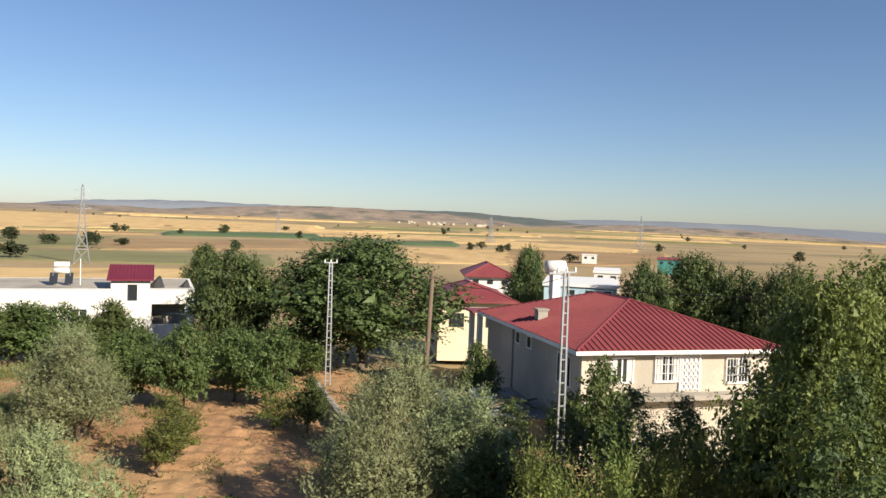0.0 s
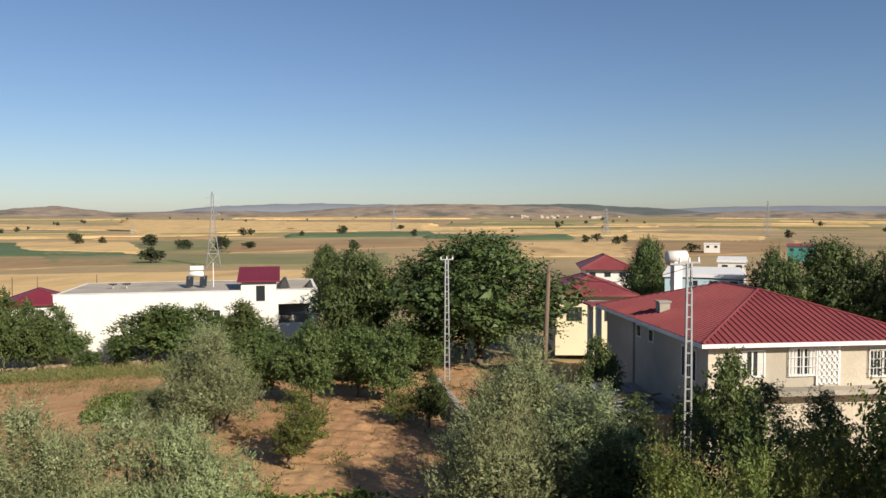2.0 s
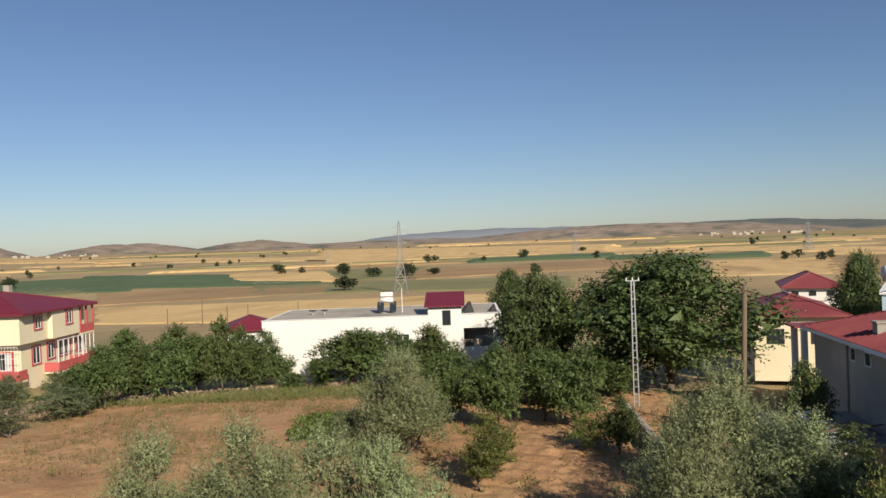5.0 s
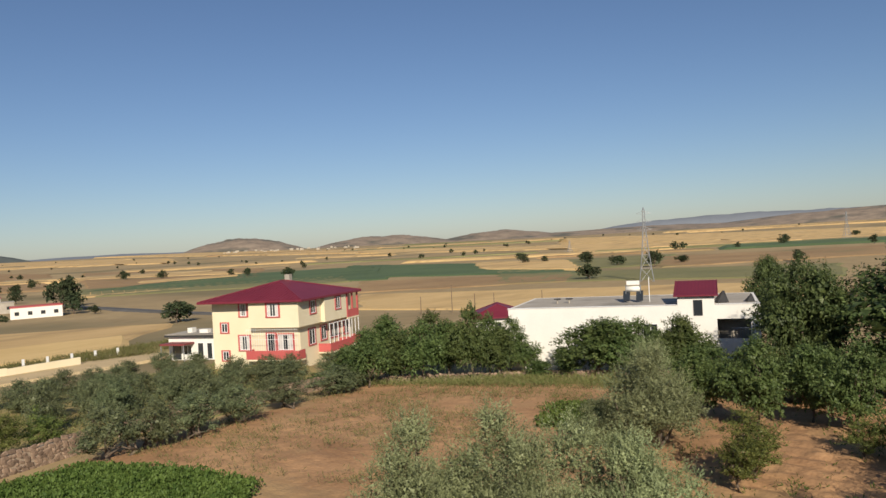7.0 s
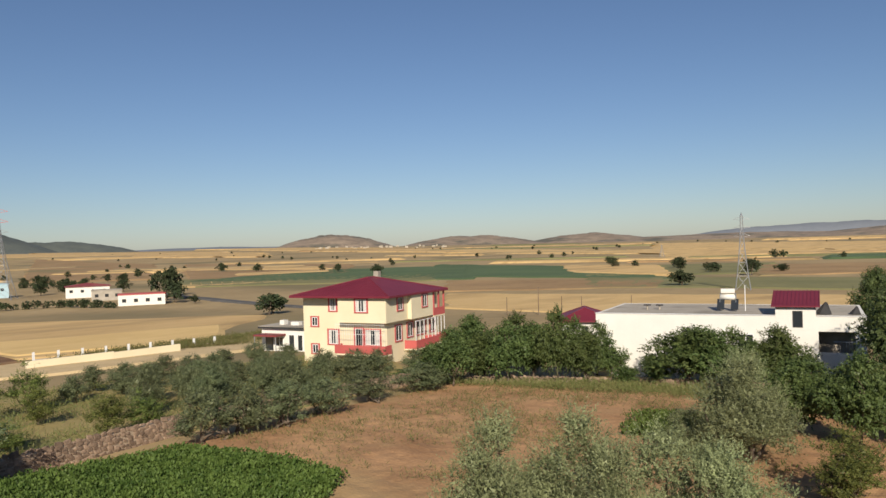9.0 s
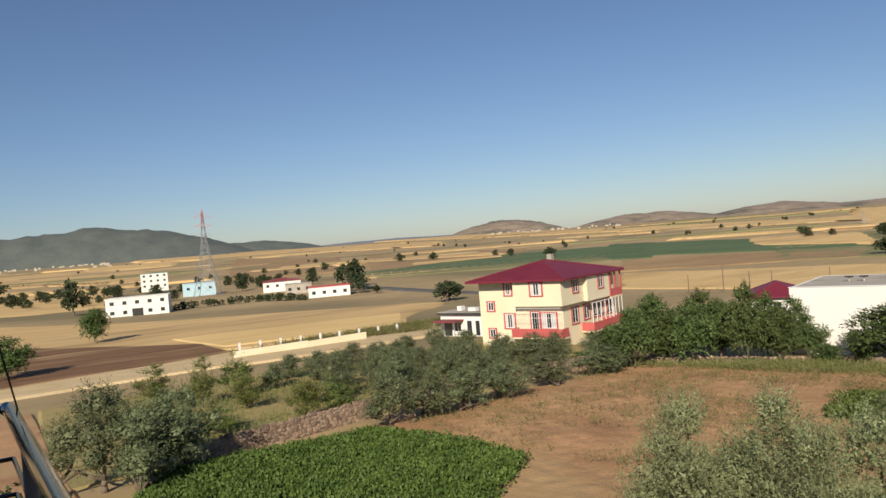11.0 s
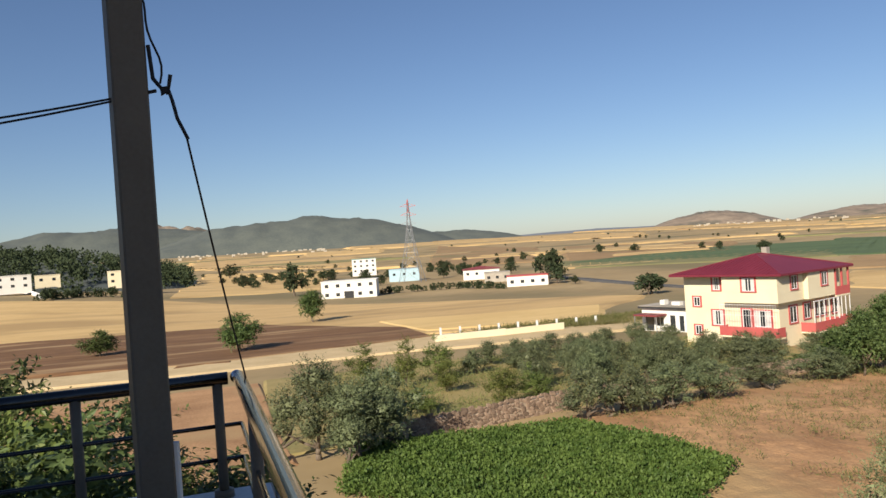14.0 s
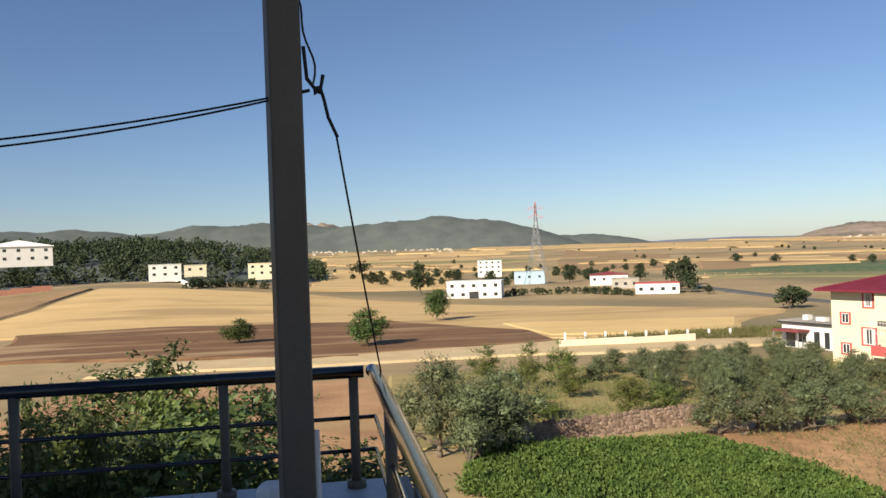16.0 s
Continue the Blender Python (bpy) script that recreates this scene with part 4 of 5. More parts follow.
wire("power_cable", sag((6.79, 29.22, 10.03), (2.19, 41.94, 8.96), 0.6), 0.014, M_WIRE, None, "black overhead power cable", "cable")
fence_pole = thing("field_pole", pose(-93.9, 116.8, -2.00), "thin wooden pole along the wheat field", "pole", "poles along the wheat field")
part("shaft", tube(bmesh.new(), (0, 0, -0.5), (0.05, 0, 3.6), 0.1, 0.07, 8), M_WOOD, fence_pole)
fence_pole = thing("field_pole", pose(-89.0, 120.6, -2.00), "thin wooden pole along the wheat field", "pole", "poles along the wheat field")
part("shaft", tube(bmesh.new(), (0, 0, -0.5), (0.05, 0, 5.5), 0.1, 0.07, 8), M_WOOD, fence_pole)
fence_pole = thing("field_pole", pose(-85.3, 123.2, -2.00), "thin wooden pole along the wheat field", "pole", "poles along the wheat field")
part("shaft", tube(bmesh.new(), (0, 0, -0.5), (0.05, 0, 3.6), 0.1, 0.07, 8), M_WOOD, fence_pole)
fence_pole = thing("field_pole", pose(-82.1, 125.3, -2.00), "thin wooden pole along the wheat field", "pole", "poles along the wheat field")
part("shaft", tube(bmesh.new(), (0, 0, -0.5), (0.05, 0, 3.6), 0.1, 0.07, 8), M_WOOD, fence_pole)
fence_pole = thing("field_pole", pose(-74.0, 130.2, -1.99), "thin wooden pole along the wheat field", "pole", "poles along the wheat field")
part("shaft", tube(bmesh.new(), (0, 0, -0.5), (0.05, 0, 3.6), 0.1, 0.07, 8), M_WOOD, fence_pole)

# ---- the balcony the view is taken from ----
def build_balcony():
    e = thing("viewpoint_house", pose(0, 0, 0), "plain house with a tiled balcony ledge", "house")
    part("body", slab(-4.4, -14, 0, 7, -0.6, 10.4), M_BEIGE, e)
    # Unseen upper storey, added and sized to shade the post and nearby trees.
    part("upper_wall", slab(-2.6, -13.6, 10.7, 6.5, -3.2, 15.7), M_BEIGE, e)
    part("balcony_slab", slab(-5.05, -14, 10.45, 7.2, 0.1, 10.64), M_CONC, e)
    for i in range(9):
        for j in range(7):
            x, y = -4.98 + i * 0.6, -0.55 - j * 0.6
            part("floor_tile", slab(x, y, 10.643, x + 0.594, y + 0.594, 10.66, 0.003), M_FLOOR, e)
    r = thing("balcony_rail", pose(0, 0, 0), "polished steel balcony rail with dark posts", "railing")
    zt, x0, y0 = 11.33, -4.85, -0.10
    part("handrail", tube(bmesh.new(), (x0 + 0.03, y0, zt), (6.0, y0, zt), 0.036, None, 20), M_CHROME, r, smooth=True)
    part("handrail", tube(bmesh.new(), (x0, y0 - 0.06, zt - 0.005), (x0, -7.0, zt - 0.005), 0.036, None, 20), M_RAIL_DARK_REFL, r, smooth=True)
    bm = bmesh.new()
    bmesh.ops.create_uvsphere(bm, u_segments=16, v_segments=10, radius=0.038, matrix=pose(x0 + 0.01, y0 - 0.01, zt))
    part("elbow", bm, M_CHROME, r, smooth=True)
    for z in (11.06, 10.87):
        part("rail_bar", tube(bmesh.new(), (x0, y0, z), (6.0, y0, z), 0.012, None, 10), M_CHROME, r, smooth=True)
        part("rail_bar", tube(bmesh.new(), (x0, y0, z), (x0, -7.0, z), 0.012, None, 10), M_RAIL_DARK_REFL, r, smooth=True)
    spots = [(x0, y0 - 0.12)] + [(x0, -0.95 - 1.1 * i) for i in range(6)] + [(-3.8 + 1.1 * i, y0) for i in range(8)]
    for x, y in spots:
        part("post", tube(bmesh.new(), (x, y, 10.66), (x, y, zt - 0.03), 0.028, None, 12), M_POST, r, smooth=True)
        part("base_flange", tube(bmesh.new(), (x, y, 10.66), (x, y, 10.70), 0.055, None, 14), M_POST, r, smooth=True)
    p = thing("canopy_post", pose(-3.57, -0.505, 10.66, 0, 0, 12), "dark grey painted square steel post", "post")
    part("shaft", slab(-0.062, -0.066, 0, 0.062, 0.066, 5.2, 0.008), M_POST, p)
    part("base_plate", slab(-0.11, -0.11, 0.0, 0.11, 0.11, 0.012), M_POST, p)
    part("cable_duct", tube(bmesh.new(), (-0.02, 0.08, 0.0), (-0.02, 0.08, 0.62), 0.022, None, 10), M_TRIM, p, "pale plastic pipe")
    # hook and clothes line
    h = thing("line_hook", pose(-3.53, -0.40, 12.70), "dark wire hook with twisted line on the post", "hook")
    wire("hook_rod", [(-0.0, -0.02, 0.15), (0.0, -0.01, 0.02), (0.0, 0.02, -0.02), (0.0, 0.045, -0.015), (0.0, 0.055, 0.035)], 0.009, M_WIRE, h)
    wire("twist", [(0.0, 0.03 + 0.012 * math.cos(i), -0.03 + 0.012 * math.sin(i * 1.7)) for i in range(14)], 0.008, M_WIRE, h)
    wr = random.Random(3)
    top = [(-3.53 + 0.008 * math.sin(i * 1.1), -0.385 + 0.012 * math.sin(i * 0.8) - 0.0006 * i * i, 12.70 + i * 0.035) for i in range(26)]
    wire("hanging_wire", top, 0.0045, M_WIRE, None, "kinked black wire hanging along the post", "wire")
    dn = [(-3.53, -0.36, 12.69), (-3.52, -0.345, 12.63), (-3.515, -0.325, 12.56), (-3.513, -0.299, 12.478)]
    wire("twisted_wire", [(x + 0.006 * wr.uniform(-1, 1), y + 0.006 * wr.uniform(-1, 1), z) for x, y, z in dn], 0.007, M_WIRE, None, "twisted end of a black line", "wire")
    wire("clothes_line", sag((-3.513, -0.299, 12.478), (-4.95, -0.0, 11.0), 0.03), 0.0045, M_WIRE, None, "taut black line running down past the rail", "wire")
    wire("clothes_line", sag((-3.53, -0.40, 12.675), (-3.75, -2.6, 12.46), 0.05), 0.0045, M_WIRE, None, "sagging black clothes line", "wire")
    wire("clothes_line", sag((-3.53, -0.40, 12.67), (-3.75, -2.6, 12.44), 0.065), 0.0045, M_WIRE, None, "sagging black clothes line", "wire")
    g = thing("white_pipe_end", pose(-4.62, -0.70, 10.66), "rounded white plastic pipe end on the balcony floor", "pipe")
    bm = bmesh.new()
    tube(bm, (0, 0, 0.07), (0.0, 0.25, 0.07), 0.07, None, 16)
    bmesh.ops.create_uvsphere(bm, u_segments=16, v_segments=10, radius=0.07, matrix=pose(0, 0, 0.07))
    part("pipe", bm, M_TRIM, g, smooth=True)


build_balcony()

# ---- trees ----
def leaf_cloud(rng, centres, radii, count, length, width, droop, upward, squash=0.85):
    """Folded leaves strewn over the outer part of a set of clumps. Gives vertices and faces."""
    centres, radii = np.asarray(centres, float), np.asarray(radii, float)
    w = radii ** 2
    pick = rng.choice(len(centres), count, p=w / w.sum())
    v = rng.normal(size=(count, 3))
    v /= np.linalg.norm(v, axis=1)[:, None]
    r = radii[pick] * (0.45 + 0.6 * rng.random(count) ** 0.6)
    p = centres[pick] + v * r[:, None] * np.array([1, 1, squash])
    d = v * 0.8 + rng.normal(size=(count, 3)) * 0.6 + np.array([0, 0, upward])
    d[:, 2] -= droop * rng.random(count)
    d /= np.linalg.norm(d, axis=1)[:, None]
    face = v + rng.normal(size=(count, 3)) * 0.55 + np.array([0, 0, 0.45])
    s = np.cross(d, face)
    s /= np.linalg.norm(s, axis=1)[:, None] + 1e-9
    up = np.cross(s, d)
    ln = length * (0.6 + 0.8 * rng.random(count))[:, None]
    wd = ln * (width / length)
    a = p
    b = p + d * ln * 0.45 + s * wd * 0.5 + up * wd * 0.18
    c = p + d * ln
    e = p + d * ln * 0.45 - s * wd * 0.5 + up * wd * 0.18
    verts = np.stack([a, b, c, e], 1).reshape(-1, 3)
    k = np.arange(count) * 4
    faces = np.concatenate([np.stack([k, k + 1, k + 2], 1), np.stack([k, k + 2, k + 3], 1)])
    return verts, faces


def shoot_cloud(rng, centres, radii, shoots, per, reach, length, width, droop, upward, squash=0.85):
    """Leafy shoots growing out of a set of clumps: each is a bent line of leaves that stand off it on both sides."""
    centres, radii = np.asarray(centres, float), np.asarray(radii, float)
    w = radii ** 2
    pick = np.repeat(rng.choice(len(centres), shoots, p=w / w.sum()), per)
    def each(a):
        return np.repeat(a, per, axis=0)
    v = rng.normal(size=(shoots, 3))
    v[:, 2] += 0.25
    v /= np.linalg.norm(v, axis=1)[:, None]
    d = v * 0.75 + rng.normal(size=(shoots, 3)) * 0.3 + np.array([0, 0, upward])
    d /= np.linalg.norm(d, axis=1)[:, None]
    size = reach * (0.55 + 0.75 * rng.random(shoots))
    root = 0.55 + 0.4 * rng.random(shoots)
    v, d, size, root = each(v), each(d), each(size), each(root)
    f = np.tile((np.arange(per) + 0.5) / per, shoots) + rng.normal(size=shoots * per) * 0.03
    p = centres[pick] + v * (radii[pick] * root)[:, None] * np.array([1, 1, squash]) + d * (size * f)[:, None]
    p[:, 2] -= droop * 0.35 * size * f * f
    n = rng.normal(size=(shoots * per, 3))
    n -= d * (n * d).sum(1)[:, None]
    n /= np.linalg.norm(n, axis=1)[:, None] + 1e-9
    q = d * 0.6 + n * 0.75
    q[:, 2] -= droop * (0.3 + 0.7 * rng.random(shoots * per))
    q /= np.linalg.norm(q, axis=1)[:, None] + 1e-9
    s = np.cross(q, v + rng.normal(size=(shoots * per, 3)) * 0.4 + np.array([0, 0, 0.5]))
    s /= np.linalg.norm(s, axis=1)[:, None] + 1e-9
    up = np.cross(s, q)
    ln = length * (1.1 - 0.45 * f)[:, None] * (0.75 + 0.5 * rng.random(shoots * per))[:, None]
    wd = ln * (width / length)
    verts = np.stack([p, p + q * ln * 0.45 + s * wd * 0.5 + up * wd * 0.15, p + q * ln, p + q * ln * 0.45 - s * wd * 0.5 + up * wd * 0.15], 1).reshape(-1, 3)
    k = np.arange(shoots * per) * 4
    return verts, np.concatenate([np.stack([k, k + 1, k + 2], 1), np.stack([k, k + 2, k + 3], 1)])


def inner_crown(rng, centres, radii, fine):
    """The dense, ragged inside of a crown: torn lumps of foliage, one for each clump."""
    bm = bmesh.new()
    bmesh.ops.create_icosphere(bm, subdivisions=fine, radius=1.0)
    ball = np.array([v.co[:] for v in bm.verts])
    tris = np.array([[v.index for v in f.verts] for f in bm.faces])
    bm.free()
    verts, faces, k = [], [], 0
    whole = tris
    for c, r in zip(centres, radii):
        tris = whole if fine < 3 else whole[rng.random(len(whole)) < 0.6]
        jag = 0.42 + 0.34 * rng.random((len(tris), 1, 1))
        p = ball[tris] * np.array([1, 1, 0.85]) * r * jag + rng.normal(size=(len(tris), 3, 3)) * 0.05 * r + np.asarray(c)
        mid = p.mean(axis=1, keepdims=True)
        p = mid + (p - mid) * 0.7
        verts.append(p.reshape(-1, 3))
        faces.append(np.arange(len(tris) * 3).reshape(-1, 3) + k)
        k += len(tris) * 3
    return np.concatenate(verts), np.concatenate(faces)


def limb(bm, rng, a, b, r0, r1, bends=3):
    """A crooked, tapering limb."""
    a, b = Vector(a), Vector(b)
    pts = [a]
    for i in range(1, bends):
        f = i / bends
        off = Vector(rng.normal(size=3)) * (b - a).length * 0.06
        pts.append(a.lerp(b, f) + off)
    pts.append(b)
    for i in range(bends):
        f0, f1 = i / bends, (i + 1) / bends
        tube(bm, pts[i], pts[i + 1], r0 + (r1 - r0) * f0, r0 + (r1 - r0) * f1, 7)


def make_tree(name, seed, h, w, leaf, count, length, width, base=0.3, droop=0.4, upward=0.3, clumps=26, trunk=0.12, top=0.75, label="", category="tree", stems=1, spiky=0.0, per=9, reach=0.55, fine=2):
    """One tree with a trunk and a crown, at the origin; base: where the crown begins, as a part of its height; top: how far the crown narrows upwards."""
    rng = np.random.default_rng(seed)
    t = thing(name, Matrix(), label, category)
    cz, ch = h * (base + (1 - base) / 2), h * (1 - base) / 2
    centres, radii = [], []
    for i in range(clumps):
        a = rng.random() * 6.283
        u = rng.random() * 2 - 0.9
        u = max(-0.95, min(0.95, u))
        ring = math.sqrt(1 - u * u) * (1 - max(0, u) * (1 - top))
        rr = (0.35 + 0.6 * rng.random()) * ring * w / 2
        rad = (0.10 + 0.11 * rng.random()) * min(w, 2 * ch) * (1.15 if u < 0.3 else 0.85)
        stretch = 1 + spiky * rng.random() * (u > 0)
        centres.append((math.cos(a) * rr, math.sin(a) * rr, cz + u * (ch - rad * 0.7) * stretch))
        radii.append(rad)
    centres.append((0, 0, cz))
    radii.append(0.28 * min(w, 2 * ch))
    v, f = shoot_cloud(rng, centres, radii, max(1, count // per), per, reach, length, width, droop, upward)
    bm = bmesh.new()
    for s in range(stems):
        ox, oy = (0, 0) if stems == 1 else (rng.normal() * w * 0.06, rng.normal() * w * 0.06)
        fork = Vector((ox * 2 + rng.normal() * 0.03 * h, oy * 2 + rng.normal() * 0.03 * h, h * base * 0.9 + 0.1))
        limb(bm, rng, (ox, oy, -0.3), fork, trunk, trunk * 0.7)
        for i in range(6 if stems == 1 else 3):
            c = Vector(centres[int(rng.integers(len(centres)))])
            limb(bm, rng, fork, c, trunk * 0.5, trunk * 0.12)
    part("trunk", bm, M_BARK, t, smooth=True)
    v2, f2 = inner_crown(rng, centres, radii, fine)
    arrays("crown", np.concatenate([v, v2]), np.concatenate([f, f2 + len(v)]), leaf, t)
    return t


def plant(proto, x, y, h, w, h0, w0, rng, z=None, up=1.06):
    s = Matrix.Diagonal((w / w0, w / w0, up * h / h0, 1))
    m = Matrix.Translation((x, y, ground_z(x, y) - 0.05 if z is None else z)) @ Matrix.Rotation(rng.random() * 6.283, 4, "Z") @ s
    return copy_thing(proto, m)


TREE_RNG = np.random.default_rng(5)
OLIVES = [make_tree("olive_tree", 10 + i, 4.5, 4.2, L_GROVE, 6500, 0.16, 0.055, base=0.12, droop=0.1, upward=0.5, clumps=30, trunk=0.16, spiky=0.2, stems=2, per=10, reach=0.6,
                    label="silvery grey-green olive tree standing in garden earth") for i in range(4)]
NEAR_OLIVES = [make_tree("olive_tree", 20 + i, 4.5, 4.2, L_OLIVE, 19000, 0.13, 0.036, base=0.04, droop=0.05, upward=0.75, clumps=38, trunk=0.16, spiky=0.3, stems=2, per=14, reach=0.62, fine=3,
                         label="silvery grey-green olive tree with feathery upright shoots") for i in range(3)]
BROADS = [make_tree("fruit_tree", 30 + i, 4.5, 4.2, L_BROAD, 6000, 0.21, 0.13, base=0.2, droop=0.6, upward=0.25, clumps=28, trunk=0.11, spiky=0.3, per=7, reach=0.6,
                    label="leafy green fruit tree standing in the orchard") for i in range(4)]
DARKS = [make_tree("walnut_tree", 50 + i, 9.5, 9.0, L_DARK, 22000, 0.25, 0.16, base=0.1, droop=0.7, upward=0.2, clumps=70, trunk=0.25, per=8, reach=0.9,
                   label="large dark green walnut tree with a dense crown") for i in range(2)]
SLIMS = [make_tree("young_tree", 70 + i, 4.0, 1.8, L_LIGHT, 4000, 0.13, 0.045, base=0.15, droop=0.1, upward=1.1, clumps=20, trunk=0.05, top=0.5, spiky=0.3, per=12, reach=0.55,
                   label="slender young fruit tree with pale green shoots") for i in range(2)]
FARS = [make_tree("field_tree", 90 + i, 5.0, 6.0, L_FAR, 500, 0.62, 0.45, base=0.22, droop=0.4, upward=0.2, clumps=18, trunk=0.2, per=2, reach=0.4, fine=1,
                  label="rounded dark tree standing alone between the fields") for i in range(3)]

PLANES = [make_tree("plane_tree", 110, 10.5, 8.0, L_LIGHT, 30000, 0.17, 0.10, base=0.15, droop=0.9, upward=0.25, clumps=80, trunk=0.22, per=10, reach=0.85, fine=3,
                    label="large leafy plane tree with a sunlit outer crown")]
SPRIGS = [make_tree("orchard_shrub", 120 + i, 6.0, 3.4, L_LIGHT, 8000, 0.16, 0.055, base=0.1, droop=0.1, upward=1.1, clumps=34, trunk=0.09, spiky=0.35, top=0.7, per=13, reach=0.95, fine=3,
                    label="leafy fruit tree with pale upright shoots") for i in range(2)]
# Leaves coloured dark to carry the shade these trees stand in.
SHADES = [make_tree("shade_tree", 140 + i, 9.5, 4.0, L_DARK, 6000, 0.16, 0.075, base=0.3, droop=0.6, upward=0.3, clumps=40, trunk=0.12, spiky=0.3, top=0.5, per=9, reach=0.6,
                    label="leafy tree given dark leaves for the shade it stands in") for i in range(2)]
FIGS = [make_tree("persimmon_tree", 130 + i, 9.5, 5.0, L_FIG, 12000, 0.17, 0.08, base=0.3, droop=1.1, upward=0.25, clumps=40, trunk=0.14, spiky=0.2, per=8, reach=0.65,
                  label="leafy persimmon tree beside the balcony with drooping leaves") for i in range(2)]


def row_of(protos, h0, w0, places):
    used = row_of.used
    for i, (x, y, h, w) in enumerate(places):
        p = protos[i % len(protos)]
        t = plant(p, x, y, h, w, h0, w0, TREE_RNG, None, 0.92 if protos is OLIVES else 1.03)
        used.add(p)
    return


row_of.used = set()
row_of(OLIVES, 4.5, 4.2, [(-40.6, 5.4, 5.5, 5.2), (-39.9, 9.2, 5.1, 4.6), (-38.1, 7.0, 4.6, 4.4)])
row_of(OLIVES, 4.5, 4.2, [(-40.0, 21.5, 3.5, 3.7), (-40.0, 24.2, 3.3, 3.5), (-39.9, 27.1, 3.2, 3.9), (-40.8, 30.8, 2.9, 3.7), (-42.5, 35.9, 2.5, 4.0), (-42.6, 41.4, 2.6, 4.8)])
row_of(NEAR_OLIVES, 4.5, 4.2, [(-16.3, 18.8, 4.8, 4.0), (-14.1, 20.5, 4.7, 4.5), (-11.4, 20.9, 4.6, 4.3), (-9.5, 20.7, 4.5, 3.5), (-14.4, 35.0, 4.5, 4.8), (-17.2, 34.9, 2.3, 3.4), (-0.3, 24.0, 5.2, 4.3), (0.7, 32.0, 4.9, 5.4), (-0.8, 28.2, 3.4, 3.8), (2.2, 28.4, 3.8, 3.8), (3.2, 26.8, 4.1, 4.6), (-15.6, 38.0, 4.6, 4.6), (-9.2, 21.1, 4.3, 3.9), (-11.6, 18.5, 4.4, 3.1)])
row_of(OLIVES, 4.5, 4.2, [(-51.5, 23.4, 3.7, 2.7), (-62.9, 23.0, 2.6, 2.7), (-48.0, 26.6, 3.7, 3.1), (-51.9, 27.2, 3.4, 2.9), (-57.7, 26.7, 2.4, 2.8), (-63.6, 27.1, 2.3, 3.1), (-67.4, 26.1, 2.6, 2.9), (-48.7, 30.9, 3.3, 2.8), (-53.4, 30.2, 3.3, 3.2), (-57.7, 29.7, 2.9, 2.7), (-63.4, 29.2, 2.8, 3.1), (-68.2, 29.5, 2.4, 3.0), (-47.7, 32.7, 3.7, 3.4), (-52.3, 33.9, 3.0, 2.8), (-57.7, 34.3, 2.6, 3.4), (-62.6, 33.7, 2.5, 2.8), (-69.0, 33.4, 2.6, 3.4), (-49.6, 36.7, 3.0, 2.7), (-54.0, 37.5, 2.9, 2.7), (-58.9, 37.9, 2.4, 2.6)])
row_of(OLIVES, 4.5, 4.2, [(-64.2, 36.2, 2.8, 2.7), (-68.5, 36.2, 2.5, 3.4), (-48.8, 39.8, 2.9, 2.9), (-54.1, 41.4, 2.7, 2.9), (-59.0, 39.7, 2.5, 3.3), (-64.0, 41.1, 2.3, 2.8), (-69.5, 40.0, 2.5, 3.3), (-50.2, 43.4, 2.7, 3.1), (-54.6, 44.9, 2.7, 3.1), (-58.8, 44.5, 2.6, 2.7), (-63.4, 43.5, 2.9, 3.3), (-68.9, 43.7, 2.9, 3.1), (-49.6, 48.1, 2.7, 3.1), (-53.7, 47.1, 2.7, 2.7)])
row_of(BROADS, 4.5, 4.2, [(-25.9, 56.3, 4.1, 5.7), (-21.1, 59.1, 4.0, 4.0), (-12.9, 48.3, 3.4, 3.9), (-9.1, 48.6, 3.3, 3.9), (-16.6, 50.1, 2.2, 3.7), (-4.0, 37.5, 2.7, 2.1), (-5.6, 53.0, 2.4, 3.0), (-41.9, 44.7, 4.5, 3.9), (-39.2, 48.3, 4.6, 4.0), (-36.0, 50.7, 5.6, 3.5), (-33.9, 52.1, 4.0, 3.5), (-26.5, 55.1, 4.3, 6.5), (-24.2, 57.4, 4.1, 3.6), (-21.4, 58.2, 4.3, 4.0), (-31.5, 53.6, 1.4, 2.7), (-42.4, 48.8, 3.8, 4.1), (-39.3, 51.9, 4.4, 3.7), (-35.7, 52.8, 4.8, 3.2), (-29.4, 54.7, 2.2, 3.5), (-22.6, 57.0, 3.5, 3.5), (-20.0, 57.9, 3.2, 3.5), (-34.3, 56.2, 3.1, 2.8), (-46.1, 47.0, 2.9, 3.7), (-46.6, 52.1, 4.9, 4.0), (-43.3, 54.8, 4.9, 4.0), (-36.3, 57.3, 4.2, 3.4), (-26.4, 58.1, 3.8, 3.6)])
row_of(BROADS, 4.5, 4.2, [(-17.0, 53.0, 2.8, 4.3), (-13.2, 49.9, 3.3, 4.3), (-10.1, 49.1, 3.1, 4.2), (-7.5, 54.4, 3.3, 5.5), (-48.9, 55.6, 4.0, 5.1), (-46.9, 46.3, 1.6, 5.0), (-39.7, 52.5, 4.1, 4.5), (-14.7, 43.0, 3.9, 3.6), (-11.1, 41.3, 4.5, 3.5), (-6.6, 42.3, 4.3, 3.7), (-9.0, 44.0, 4.0, 3.2), (4.6, 39.7, 4.1, 2.4), (8.5, 29.8, 4.9, 3.5), (8.7, 21.3, 4.9, 1.9)])
